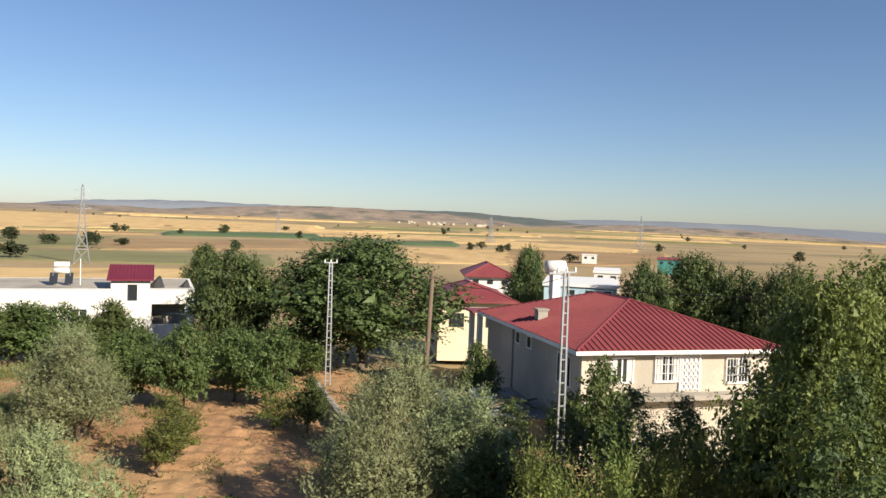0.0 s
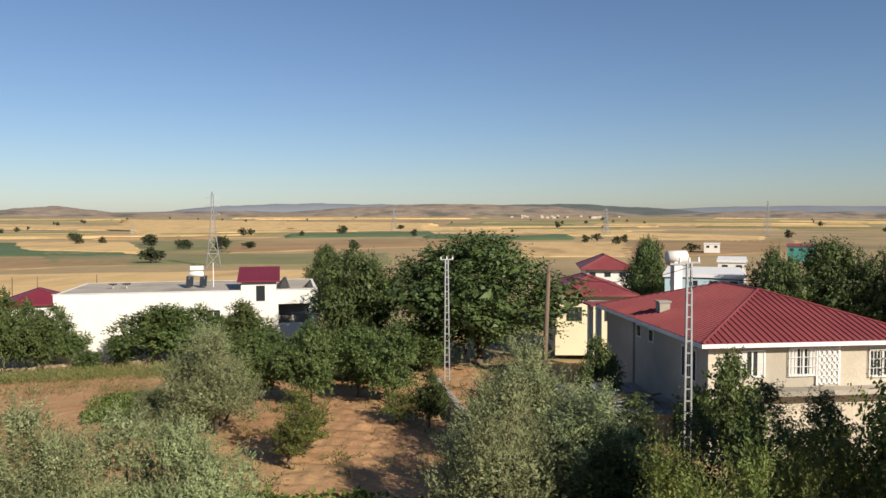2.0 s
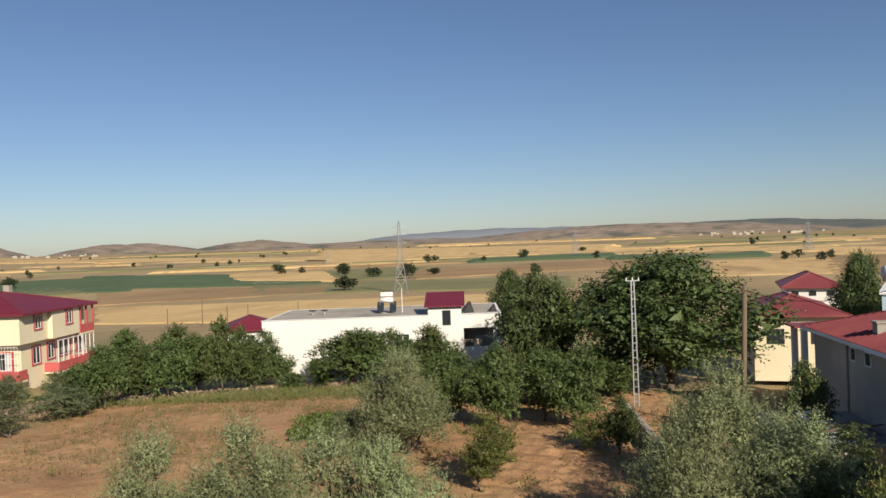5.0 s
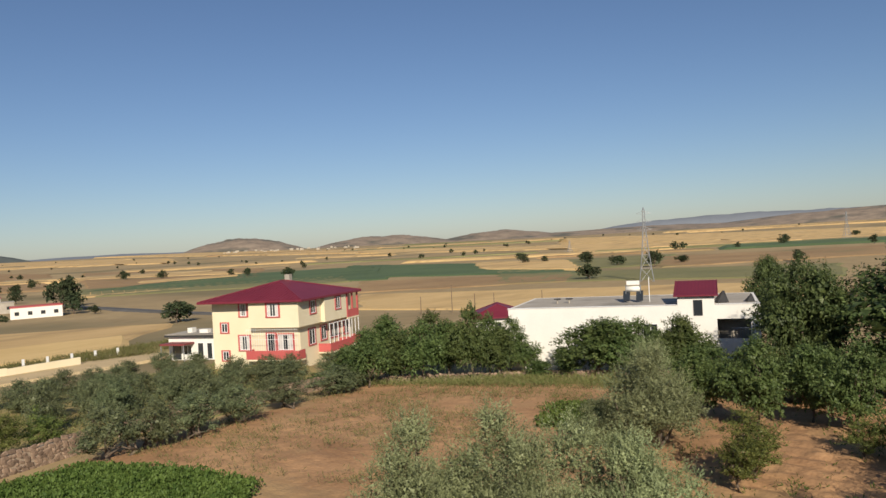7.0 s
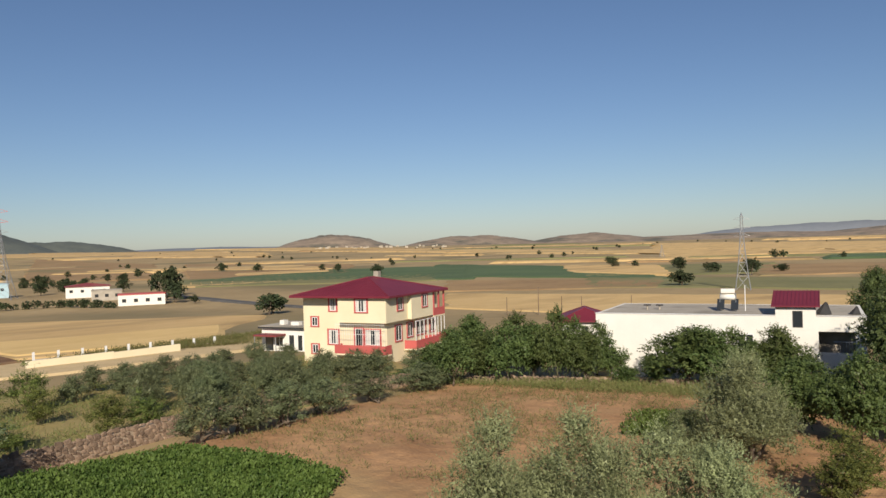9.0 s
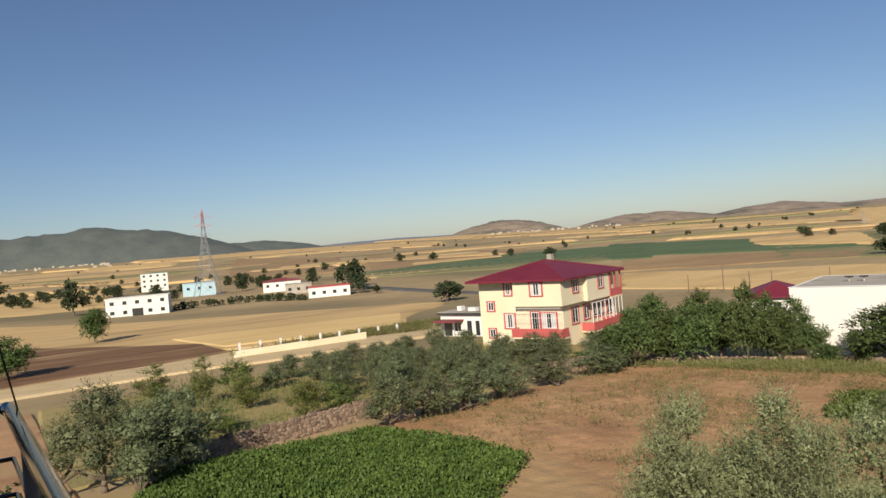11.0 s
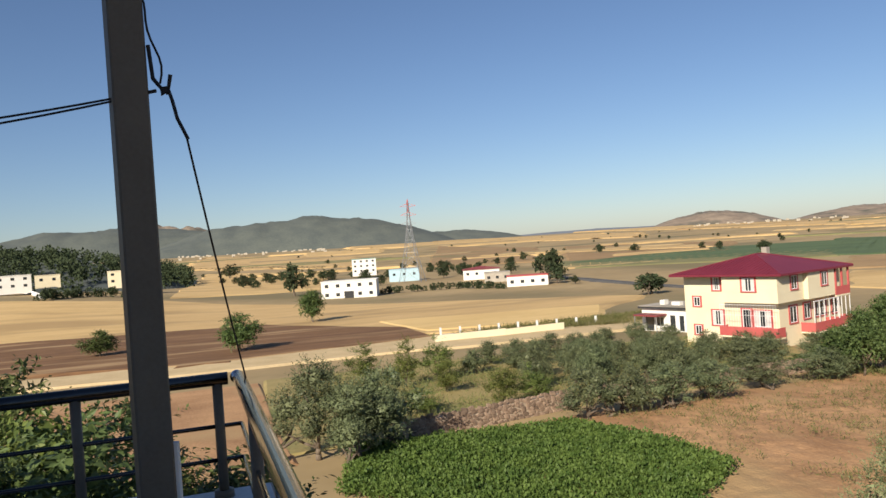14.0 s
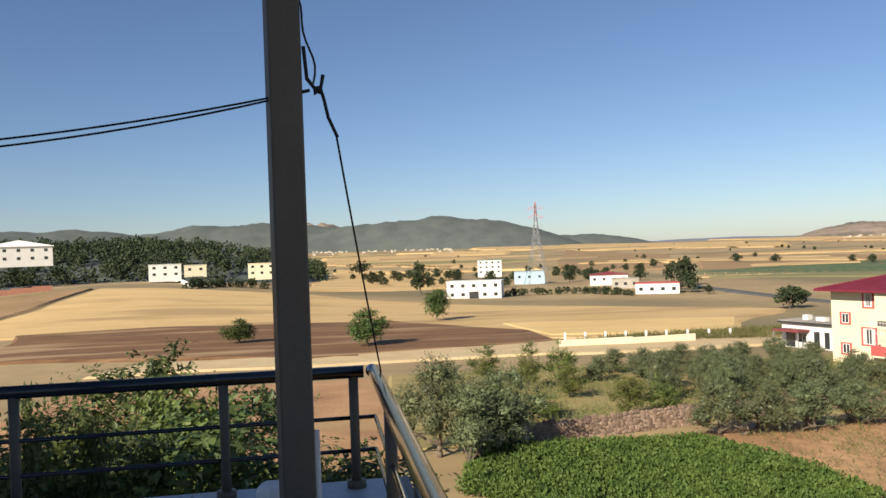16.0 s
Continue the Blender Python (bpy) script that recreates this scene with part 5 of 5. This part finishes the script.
row_of(DARKS, 9.5, 9.0, [(-2.5, 56.9, 9.8, 13.6), (-11.6, 56.8, 8.9, 6.5), (-22.5, 92.3, 8.7, 5.1), (19.6, 56.7, 9.0, 5.5), (23.4, 57.4, 9.5, 6.7), (25.6, 54.3, 8.8, 6.0), (13.3, 73.8, 9.6, 4.6), (27.6, 51.0, 9.2, 5.4)])
row_of(SLIMS, 4.0, 1.8, [(-9.1, 30.9, 3.3, 2.3), (-5.6, 37.6, 2.2, 1.7), (-60.0, 15.9, 3.8, 2.2), (-61.0, 18.9, 3.7, 2.9), (-54.9, 17.7, 2.5, 2.1), (-46.1, 18.5, 3.3, 2.2), (-65.7, 13.6, 3.2, 3.0), (-46.6, 20.9, 2.6, 2.5), (-47.9, 13.5, 1.8, 2.7), (-9.1, 32.8, 2.8, 2.2)])
row_of(BROADS, 4.5, 4.2, [(-104.6, 5.4, 4.8, 6.2), (-116.7, -12.9, 3.5, 5.2), (-153.8, 23.0, 6.0, 6.4)])
row_of(FARS, 5.0, 6.0, [(-283.2, 36.0, 11.4, 11.2), (-245.5, 121.6, 10.7, 10.7), (-233.7, 119.0, 6.2, 8.2), (-154.0, 102.5, 4.6, 8.0), (-151.0, 99.8, 4.4, 8.0), (-222.7, 119.9, 2.7, 4.4), (-556.4, 324.6, 7.5, 8.1), (-420.1, 336.2, 5.6, 5.9), (-336.3, 298.3, 5.8, 9.2), (-521.8, 238.8, 6.4, 9.0), (-422.6, 73.4, 6.3, 13.5), (-641.2, 31.0, 11.4, 20.1), (-275.6, 138.8, 10.3, 12.1), (-576.5, 336.2, 6.4, 9.4), (-349.7, 310.3, 6.1, 8.8), (-433.7, 346.6, 5.6, 6.1), (-117.6, 241.8, 5.1, 7.6), (-176.5, 362.2, 6.5, 8.2), (-153.3, 347.1, 4.4, 8.9), (-127.4, 327.7, 7.0, 8.3)])
row_of(FARS, 5.0, 6.0, [(-228.3, 409.9, 4.5, 5.9), (-266.0, 442.7, 6.1, 8.1), (-124.6, 358.4, 3.7, 5.4), (-145.5, 659.0, 7.3, 9.5), (-117.7, 829.1, 5.4, 7.9), (-198.5, 554.7, 7.1, 8.3), (-72.4, 348.3, 4.8, 6.1), (-471.4, 593.7, 5.6, 7.1), (-451.6, 639.3, 5.2, 6.1), (-193.5, 395.7, 6.2, 11.1), (-164.1, 370.2, 4.2, 10.8), (-118.4, 243.0, 5.3, 8.5), (-136.0, 348.2, 6.1, 10.6), (-125.9, 358.4, 3.6, 6.6), (-136.1, 611.1, 6.2, 8.8), (-69.7, 338.0, 4.5, 6.0), (-113.8, 797.1, 5.9, 7.6), (-203.4, 584.2, 5.9, 7.8), (43.3, 431.3, 4.8, 6.8), (52.4, 453.6, 5.1, 6.4)])
row_of(FARS, 5.0, 6.0, [(56.8, 404.3, 4.8, 6.4), (76.6, 324.0, 4.2, 6.3)])
# The last plane tree is out of view, added to shade the yard.
row_of(PLANES, 10.5, 8.0, [(9.9, 16.2, 9.8, 4.8), (12.8, 17.9, 10.1, 6.6), (15.5, 13.6, 11.0, 7.0)])
row_of(SPRIGS, 6.0, 3.4, [(3.3, 15.7, 5.6, 2.1), (4.7, 15.3, 5.5, 2.1), (7.1, 16.5, 5.6, 2.3), (7.3, 19.7, 4.8, 2.5), (7.4, 15.3, 5.2, 1.9), (3.5, 13.6, 5.4, 1.8), (6.0, 15.8, 5.3, 2.0)])
row_of(SHADES, 9.5, 4.0, [(9.5, 16.5, 7.6, 3.8), (8.9, 17.9, 6.3, 2.6), (7.7, 22.7, 5.4, 2.9), (9.0, 22.2, 5.4, 2.7), (8.7, 13.4, 7.6, 2.7), (5.2, 21.4, 5.1, 2.5), (4.4, 27.6, 4.0, 2.9), (3.1, 23.8, 4.0, 2.3)])
row_of(FIGS, 9.5, 5.0, [(-10.2, -1.2, 7.7, 4.6), (-10.0, -3.8, 8.0, 4.4), (-9.6, -2.4, 8.0, 4.2), (-9.8, 0.0, 7.7, 3.2), (-10.5, -5.0, 8.1, 4.5), (-13.5, -2.6, 8.2, 4.0), (-13.0, 0.8, 6.6, 3.5), (-11.5, -1.0, 7.5, 4.2), (-12.0, -4.0, 8.0, 4.5)])
row_of(SHADES, 9.5, 4.0, [(-10.9, -0.2, 7.4, 4.8), (-11.0, -3.2, 8.0, 4.8), (-11.8, -5.6, 8.2, 5.0), (-9.4, -3.6, 8.7, 1.8), (-9.6, -3.0, 8.3, 1.6), (-10.2, -2.5, 8.0, 1.8), (-15.0, -3.6, 8.3, 4.0), (-12.5, -6.0, 8.6, 4.0), (-11.5, -2.0, 8.0, 5.0), (-11.0, 0.5, 7.2, 4.0), (-16.5, -1.5, 7.4, 4.0), (-13.5, -4.5, 7.8, 5.0), (-9.0, -1.2, 7.4, 3.5), (-9.5, -4.8, 8.0, 4.0), (-14.0, -7.0, 8.2, 5.0), (-18.5, -5.0, 7.8, 5.0), (-12.0, 1.6, 6.0, 4.0)])
row_of(DARKS, 9.5, 9.0, [(3.5, 23.7, 3.5, 2.9), (2.5, 29.9, 2.5, 3.4)])
far_rng = random.Random(11)
for i in range(130):
    az, d = far_rng.uniform(-34, 108), far_rng.uniform(420, 2300)
    x, y = polar(az, d)
    s = far_rng.uniform(0.7, 1.5)
    row_of(FARS, 5.0, 6.0, [(x, y, 4.5 * s, 5.5 * s)])
for i in range(45):
    az, d = far_rng.uniform(66, 88), far_rng.uniform(330, 520)
    x, y = polar(az, d)
    s = far_rng.uniform(0.9, 1.6)
    row_of(FARS, 5.0, 6.0, [(x, y, 4.0 * s, 5.5 * s)])
for proto in OLIVES + NEAR_OLIVES + BROADS + DARKS + SLIMS + FARS + PLANES + SPRIGS + FIGS + SHADES:
    for o in (*proto.children_recursive, proto):
        bpy.data.objects.remove(o)

# ---- garden details ----
def inside(p, poly):
    hit = False
    for i in range(len(poly)):
        (x1, y1), (x2, y2) = poly[i], poly[i - 1]
        if (y1 > p[1]) != (y2 > p[1]) and p[0] < (x2 - x1) * (p[1] - y1) / (y2 - y1) + x1:
            hit = not hit
    return hit


def low_plants(name, poly, count, height, length, width, mat, label, seed, clump=0.35, leaves=14, upward=0.7, patchy=0.0, category="plants"):
    """A bed of small plants strewn over a stretch of ground, as one lot."""
    rng = np.random.default_rng(seed)
    xs, ys = [p[0] for p in poly], [p[1] for p in poly]
    cs, rs = [], []
    tries = 0
    while len(cs) < count and tries < count * 30:
        tries += 1
        x, y = rng.uniform(min(xs), max(xs)), rng.uniform(min(ys), max(ys))
        if not inside((x, y), poly):
            continue
        if patchy and noise.noise((x * 0.16, y * 0.16, seed)) < patchy - 0.5 * rng.random():
            continue
        cs.append((x, y, ground_z(x, y) + 0.12 + height * (0.25 + 0.35 * rng.random())))
        rs.append(clump * (0.6 + 0.8 * rng.random()))
    v, f = leaf_cloud(rng, cs, rs, len(cs) * leaves, length, width, 0.3, upward, 0.6)
    return tagged(arrays(name, v, f, mat), label, category, kind="stuff")


CROP = [(-33.6, 5.3), (-40.6, 7.8), (-39.3, 19.8), (-32.8, 21.7), (-28.1, 21.9), (-25.8, 18.6), (-22.0, 13.0), (-32.0, 7.0)]
low_plants("bean_crop", CROP, 4600, 0.47, 0.15, 0.11, L_CROP, "dense low bed of green bean plants", 21, 0.36, 18)
low_plants("weeds", [(-40, 22), (-20, 24), (-16, 54), (-36, 51), (-45, 44)], 1600, 0.2, 0.22, 0.03, L_WEED, "sparse tufts of dry and green weeds", 22, 0.3, 12, 0.9, 0.15, "weeds")
low_plants("weeds", [(-45, 43.5), (-33, 48), (-15, 52), (-14, 57), (-32, 53.5), (-44, 46)], 1500, 0.25, 0.26, 0.035, L_WEED, "band of tall dry grass along the garden edge", 23, 0.35, 14, 0.9, 0.0, "grass")
low_plants("weeds", [(-14, 24), (4, 24), (4, 50), (-12, 55)], 450, 0.2, 0.2, 0.05, L_CROP, "scattered low weeds on orchard soil", 24, 0.3, 10, 0.7, 0.2, "weeds")
low_plants("vegetable_rows", [(-22, 37), (-16.5, 36), (-15, 47), (-25, 43)], 1000, 0.3, 0.2, 0.1, L_CROP, "rows of low green vegetables", 25, 0.28, 12, 0.6, 0.1, "plants")
low_plants("grove_grass", [(-72, 8), (-44, 8), (-48, 45), (-70, 58)], 2600, 0.3, 0.3, 0.035, L_WEED, "dry grass tufts under the olive trees", 26, 0.4, 12, 0.9, 0.05, "grass")
low_plants("melon_plants", [(-12, 22), (0, 22), (0, 27.5), (-12, 27.5)], 420, 0.3, 0.22, 0.2, L_CROP, "broad-leaved low plants at the orchard edge", 27, 0.35, 10, 0.5, 0.0, "plants")
low_plants("verge_weeds", [(-99.0, 32.6), (-89.1, 61.0), (-105.4, 69.5), (-102.1, 42.8)], 1500, 0.35, 0.4, 0.06, L_WEED, "tall dry weeds beside the dirt track", 28, 0.5, 10, 0.9, 0.05, "weeds")


def stone_mesh(seed):
    rng = np.random.default_rng(seed)
    bm = bmesh.new()
    bmesh.ops.create_icosphere(bm, subdivisions=1, radius=0.5)
    for v in bm.verts:
        v.co *= 0.85 + 0.3 * rng.random()
        v.co.x = max(-0.42, min(0.42, v.co.x * 1.25))
        v.co.y = max(-0.3, min(0.3, v.co.y))
        v.co.z = max(-0.38, min(0.38, v.co.z * 1.25))
    me = bpy.data.meshes.new("stone")
    bm.to_mesh(me)
    bm.free()
    me.materials.append(M_STONE)
    return me


STONES = [stone_mesh(s) for s in range(5)]


def stone_wall(a, b, height, limit=300, name="stone_wall"):
    """A dry-laid wall from a to b: an earth core faced with single stones."""
    a, b = Vector((*a, 0)), Vector((*b, 0))
    way = b - a
    n = max(2, int(way.length / 2))
    e = thing(name, Matrix.Translation((a.x, a.y, 0)), "rough dry-laid field stone garden wall", "wall", "garden walls")
    side = Vector((-way.y, way.x, 0)).normalized()
    bm = bmesh.new()
    for i in range(n):
        p, q = way * (i / n), way * ((i + 1) / n)
        z = ground_z(a.x + p.x, a.y + p.y)
        ang = math.atan2(way.y, way.x)
        mid = (p + q) / 2
        bmesh.ops.create_cube(bm, size=1, matrix=Matrix.Translation((mid.x, mid.y, z + height / 2 - 0.2)) @ Matrix.Rotation(ang, 4, "Z") @ Matrix.Diagonal((way.length / n + 0.02, 0.4, height, 1)))
    part("core", bm, M_MORTAR, e)
    rng = random.Random(int(a.x * 10))
    made = 0
    rows = int(height / 0.22) + 1
    for r in range(rows):
        s = rng.uniform(0, 0.3)
        while s < way.length and made < limit:
            w = rng.choice([0.22, 0.3, 0.38, 0.5]) * rng.uniform(0.85, 1.15)
            p = way.normalized() * (s + w / 2)
            z = ground_z(a.x + p.x, a.y + p.y)
            o = new("stone", rng.choice(STONES))
            o.parent = e
            face = -1 if side.dot(Vector((a.x, a.y, 0))) > 0 else 1
            q = p + side * face * 0.2
            o.matrix_local = Matrix.Translation((q.x, q.y, z + 0.08 + 0.22 * r + rng.uniform(-0.07, 0.07))) @ Matrix.Rotation(math.atan2(way.y, way.x), 4, "Z") @ Matrix.Rotation(rng.uniform(-0.5, 0.5), 4, "Y") @ Matrix.Diagonal((w * 1.12, 0.16, w * rng.uniform(0.6, 1.0), 1))
            made += 1
            s += w
    return e


stone_wall((-41.4, 10.5), (-44.3, 22.5), 1.25)
stone_wall((-45.0, 25.0), (-46.0, 37.0), 0.9, 240)
stone_wall((-46.0, 37.5), (-46.4, 45.0), 1.05, 170)
stone_wall((-45.5, 46.0), (-31.5, 53.8), 0.5, 200)
stone_wall((-30.5, 54.2), (-17.0, 59.5), 0.5, 180)


def low_wall(pts, height, thick, mat, label, posts=0.0, step=6):
    e = thing("boundary_wall", Matrix(), label, "wall")
    for (x0, y0), (x1, y1) in zip(pts, pts[1:]):
        d = math.hypot(x1 - x0, y1 - y0)
        n = max(1, int(d / step))
        for i in range(n):
            ax, ay, bx, by = x0 + (x1 - x0) * i / n, y0 + (y1 - y0) * i / n, x0 + (x1 - x0) * (i + 1) / n, y0 + (y1 - y0) * (i + 1) / n
            z = min(ground_z(ax, ay), ground_z(bx, by))
            bm = bmesh.new()
            m = Matrix.Translation(((ax + bx) / 2, (ay + by) / 2, z + height / 2 - 0.2)) @ Matrix.Rotation(math.atan2(by - ay, bx - ax), 4, "Z") @ Matrix.Diagonal((d / n - 0.01, thick, height + 0.4, 1))
            bmesh.ops.create_cube(bm, size=1, matrix=m)
            part("panel", bm, mat, e)
            if posts:
                part("fence_post", slab(ax - 0.12, ay - 0.12, z, ax + 0.12, ay + 0.12, z + height + posts), M_TRIM, e)


low_wall([(-91.8, 28.6), (-91.6, 38.3), (-92.0, 47.0)], 1.15, 0.2, M_CREAM, "low pale plastered wall beside the dirt track")
low_wall([(-100.9, 32.4), (-98.2, 46.0), (-96.1, 57.4)], 0.35, 0.15, M_CONC, "low concrete kerb with white fence posts", 0.9, 2.6)
low_wall([(-880.2, -208.7), (-291.9, -49.0)], 1.6, 0.3, M_TRIM, "long white garden wall below the road")
low_wall([(-278.8, -112.2), (-285.4, -94.2)], 2.2, 0.3, M_BRICK, "reddish retaining wall below the villa")
low_wall([(-4.5, 45.8), (-1.8, 36.0)], 1.15, 0.35, M_CONC, "weathered concrete yard wall with a pale top")


# ---- yard beside the red-roofed house ----
def build_yard():
    s = thing("yard_shed", pose(4.2, 35.5, 0, 0, 0, 11), "low concrete shed with a grey sheet roof", "shed")
    part("wall", slab(-0.5, 0, 0.5, 3.6, 0.25, 2.6), M_CONC, s)
    part("wall", slab(-0.5, 0.25, 0.5, -0.25, 5.5, 2.6), M_CONC, s)
    for i in range(7):
        bm = bmesh.new()
        bmesh.ops.create_cube(bm, size=1, matrix=pose(-0.4 + 0.65 * i, 2.8, 2.72 + 0.02 * (i % 2), 2, 0, 0) @ Matrix.Diagonal((0.62, 6.0, 0.03, 1)))
        part("roof_sheet", bm, M_STEEL, s)
    rng = random.Random(8)
    for i in range(16):
        p = thing("plank", Matrix(), "loose grey weathered plank lying on the shed roof", "plank", "planks on the shed")
        x, y = 4.6 + rng.uniform(-0.6, 2.6), 36.8 + rng.uniform(-1.2, 2.2)
        bm = bmesh.new()
        bmesh.ops.create_cube(bm, size=1, matrix=Matrix.Diagonal((rng.uniform(1.2, 2.6), 0.16, 0.04, 1)))
        o = part("board", bm, rng.choice([M_WOOD, M_STEEL, M_TRIM]), p)
        p.matrix_world = pose(x, y, 2.78 + 0.045 * i, rng.uniform(-4, 4), rng.uniform(-6, 6), rng.uniform(0, 180))
    t = thing("water_tank", pose(11.00, 50.82, 9.23, 0, 0, 15), "white cylindrical water tank on a concrete pedestal", "tank")
    part("drum", tube(bmesh.new(), (-0.65, 0, 0), (0.65, 0, 0), 0.42, None, 20), M_WHITE, t, smooth=True)
    part("pedestal", slab(-0.28, -0.28, -3.2, 0.28, 0.28, -0.3), M_WHITE, t)
    part("collar", slab(-0.6, -0.35, -0.5, 0.6, 0.35, -0.38), M_STEEL, t)
    for x in (1.0, 2.0, 3.1, 4.2):
        f = thing("fence_post", pose(12.2 + x, 24.0 + x * 0.2, 1.0), "thin wooden garden fence post", "post", "garden fence posts")
        part("stake", tube(bmesh.new(), (0, 0, 0), (0.03, 0, 1.5), 0.05, 0.04, 7), M_WOOD, f)


build_yard()


# ---- far village and roadside ----
def far_village(az0, az1, d0, d1, count, seed, label):
    rng = random.Random(seed)
    bm = bmesh.new()
    for i in range(count):
        x, y = polar(rng.uniform(az0, az1), rng.uniform(d0, d1))
        w, h = rng.uniform(4, 10), rng.uniform(1.0, 4.0)
        z = ground_z(x, y)
        box(bm, x - w / 2, y - w / 2, z - 2, x + w / 2, y + w / 2, z + h + 3)
    tagged(part("far_village", bm, M_BEIGE), label, "houses", kind="stuff")


far_village(80, 92, 2300, 3500, 50, 1, "scattered pale houses of a far village")
far_village(43, 53, 2300, 3100, 30, 2, "scattered pale houses of a far village")
far_village(-9, 0, 2200, 2900, 22, 3, "scattered pale houses of a far village")


# ---- more of the patchwork plain ----
def patchwork():
    rng = random.Random(17)
    kinds = [("wheat_strip", M_WHEAT, "narrow golden stubble strip on the plain"), ("pale_strip", M_PALE, "pale straw-coloured strip on the plain"),
             ("fallow_strip", M_BROWN, "brown fallow strip on the plain"), ("olive_strip", M_OLIVEF, "olive green crop strip on the plain"), ("fallow_strip", M_PLAIN, "dry tan grass strip on the plain"), ("olive_strip", M_OLIVEF, "olive green crop strip on the plain")]
    for i in range(64):
        az = rng.uniform(-34, 100)
        d = 520 * (2400 / 520) ** rng.random()
        span, deep = rng.uniform(2.5, 9), rng.uniform(0.03, 0.09) * d
        skew = rng.uniform(-0.05, 0.05) * d
        name, mat, label = rng.choice(kinds)
        sheet(name, (polar(az - span, d - skew), polar(az + span, d + skew), polar(az + span, d + skew + deep), polar(az - span, d - skew + deep)), mat, label, lift=0.8 + i * 0.03, cells=8)


patchwork()


def forest_belt():
    """The dark edge of a pine forest, crown upon crown."""
    rng = np.random.default_rng(31)
    cs, rs = [], []
    for i in range(620):
        az, d = rng.uniform(90, 121), rng.uniform(445, 650)
        x, y = polar(az, d)
        h = rng.uniform(7, 11)
        u, v = (az - 107) / 18, (d - 620) / 180
        foot = ground_z(x, y) - 2 + 28 * max(0, 1 - abs(u) ** 3) * (1 - v * v)
        for k in range(4):
            cs.append((x + rng.normal() * 1.6, y + rng.normal() * 1.6, foot + h * (0.3 + 0.17 * k)))
            rs.append(rng.uniform(1.6, 2.8))
    v, f = leaf_cloud(rng, cs, rs, 42000, 1.75, 1.2, 0.3, 0.3, 1.0)
    tagged(arrays("pine_forest", v, f, L_FAR), "dark pine forest edge beyond the fields", "forest", kind="stuff")


forest_belt()


def hedge(name, places, height, count, seed, label):
    rng = np.random.default_rng(seed)
    cs, rs = [], []
    for (x0, y0), (x1, y1) in zip(places, places[1:]):
        n = max(2, int(math.hypot(x1 - x0, y1 - y0) / 1.6))
        for i in range(n):
            x, y = x0 + (x1 - x0) * i / n + rng.normal() * 0.8, y0 + (y1 - y0) * i / n + rng.normal() * 0.8
            cs.append((x, y, ground_z(x, y) + height * rng.uniform(0.2, 0.75)))
            rs.append(height * rng.uniform(0.25, 0.5))
    v, f = leaf_cloud(rng, cs, rs, count, 0.55, 0.38, 0.3, 0.3, 0.9)
    tagged(arrays(name, v, f, L_FAR), label, "hedge", kind="stuff")


hedge("hedge", [(-258.6, 63.8), (-252.7, 90.7), (-229.0, 97.2)], 2.4, 3500, 41, "dark green hedge beside the far houses")
hedge("hedge", [(-1280.0, -9.1), (-1002.8, 96.3), (-762.9, 131.0)], 3.2, 3500, 42, "row of dark bushes beyond the stubble field")
hedge("hedge", [(-278.1, -47.7), (-300.9, -37.0), (-297.5, -21.9)], 3.5, 4500, 43, "dark bushes in front of the village houses")
hedge("hedge", [(-448.5, 140.1), (-436.1, 164.5)], 3.0, 3000, 44, "dark hedge line on the plain")
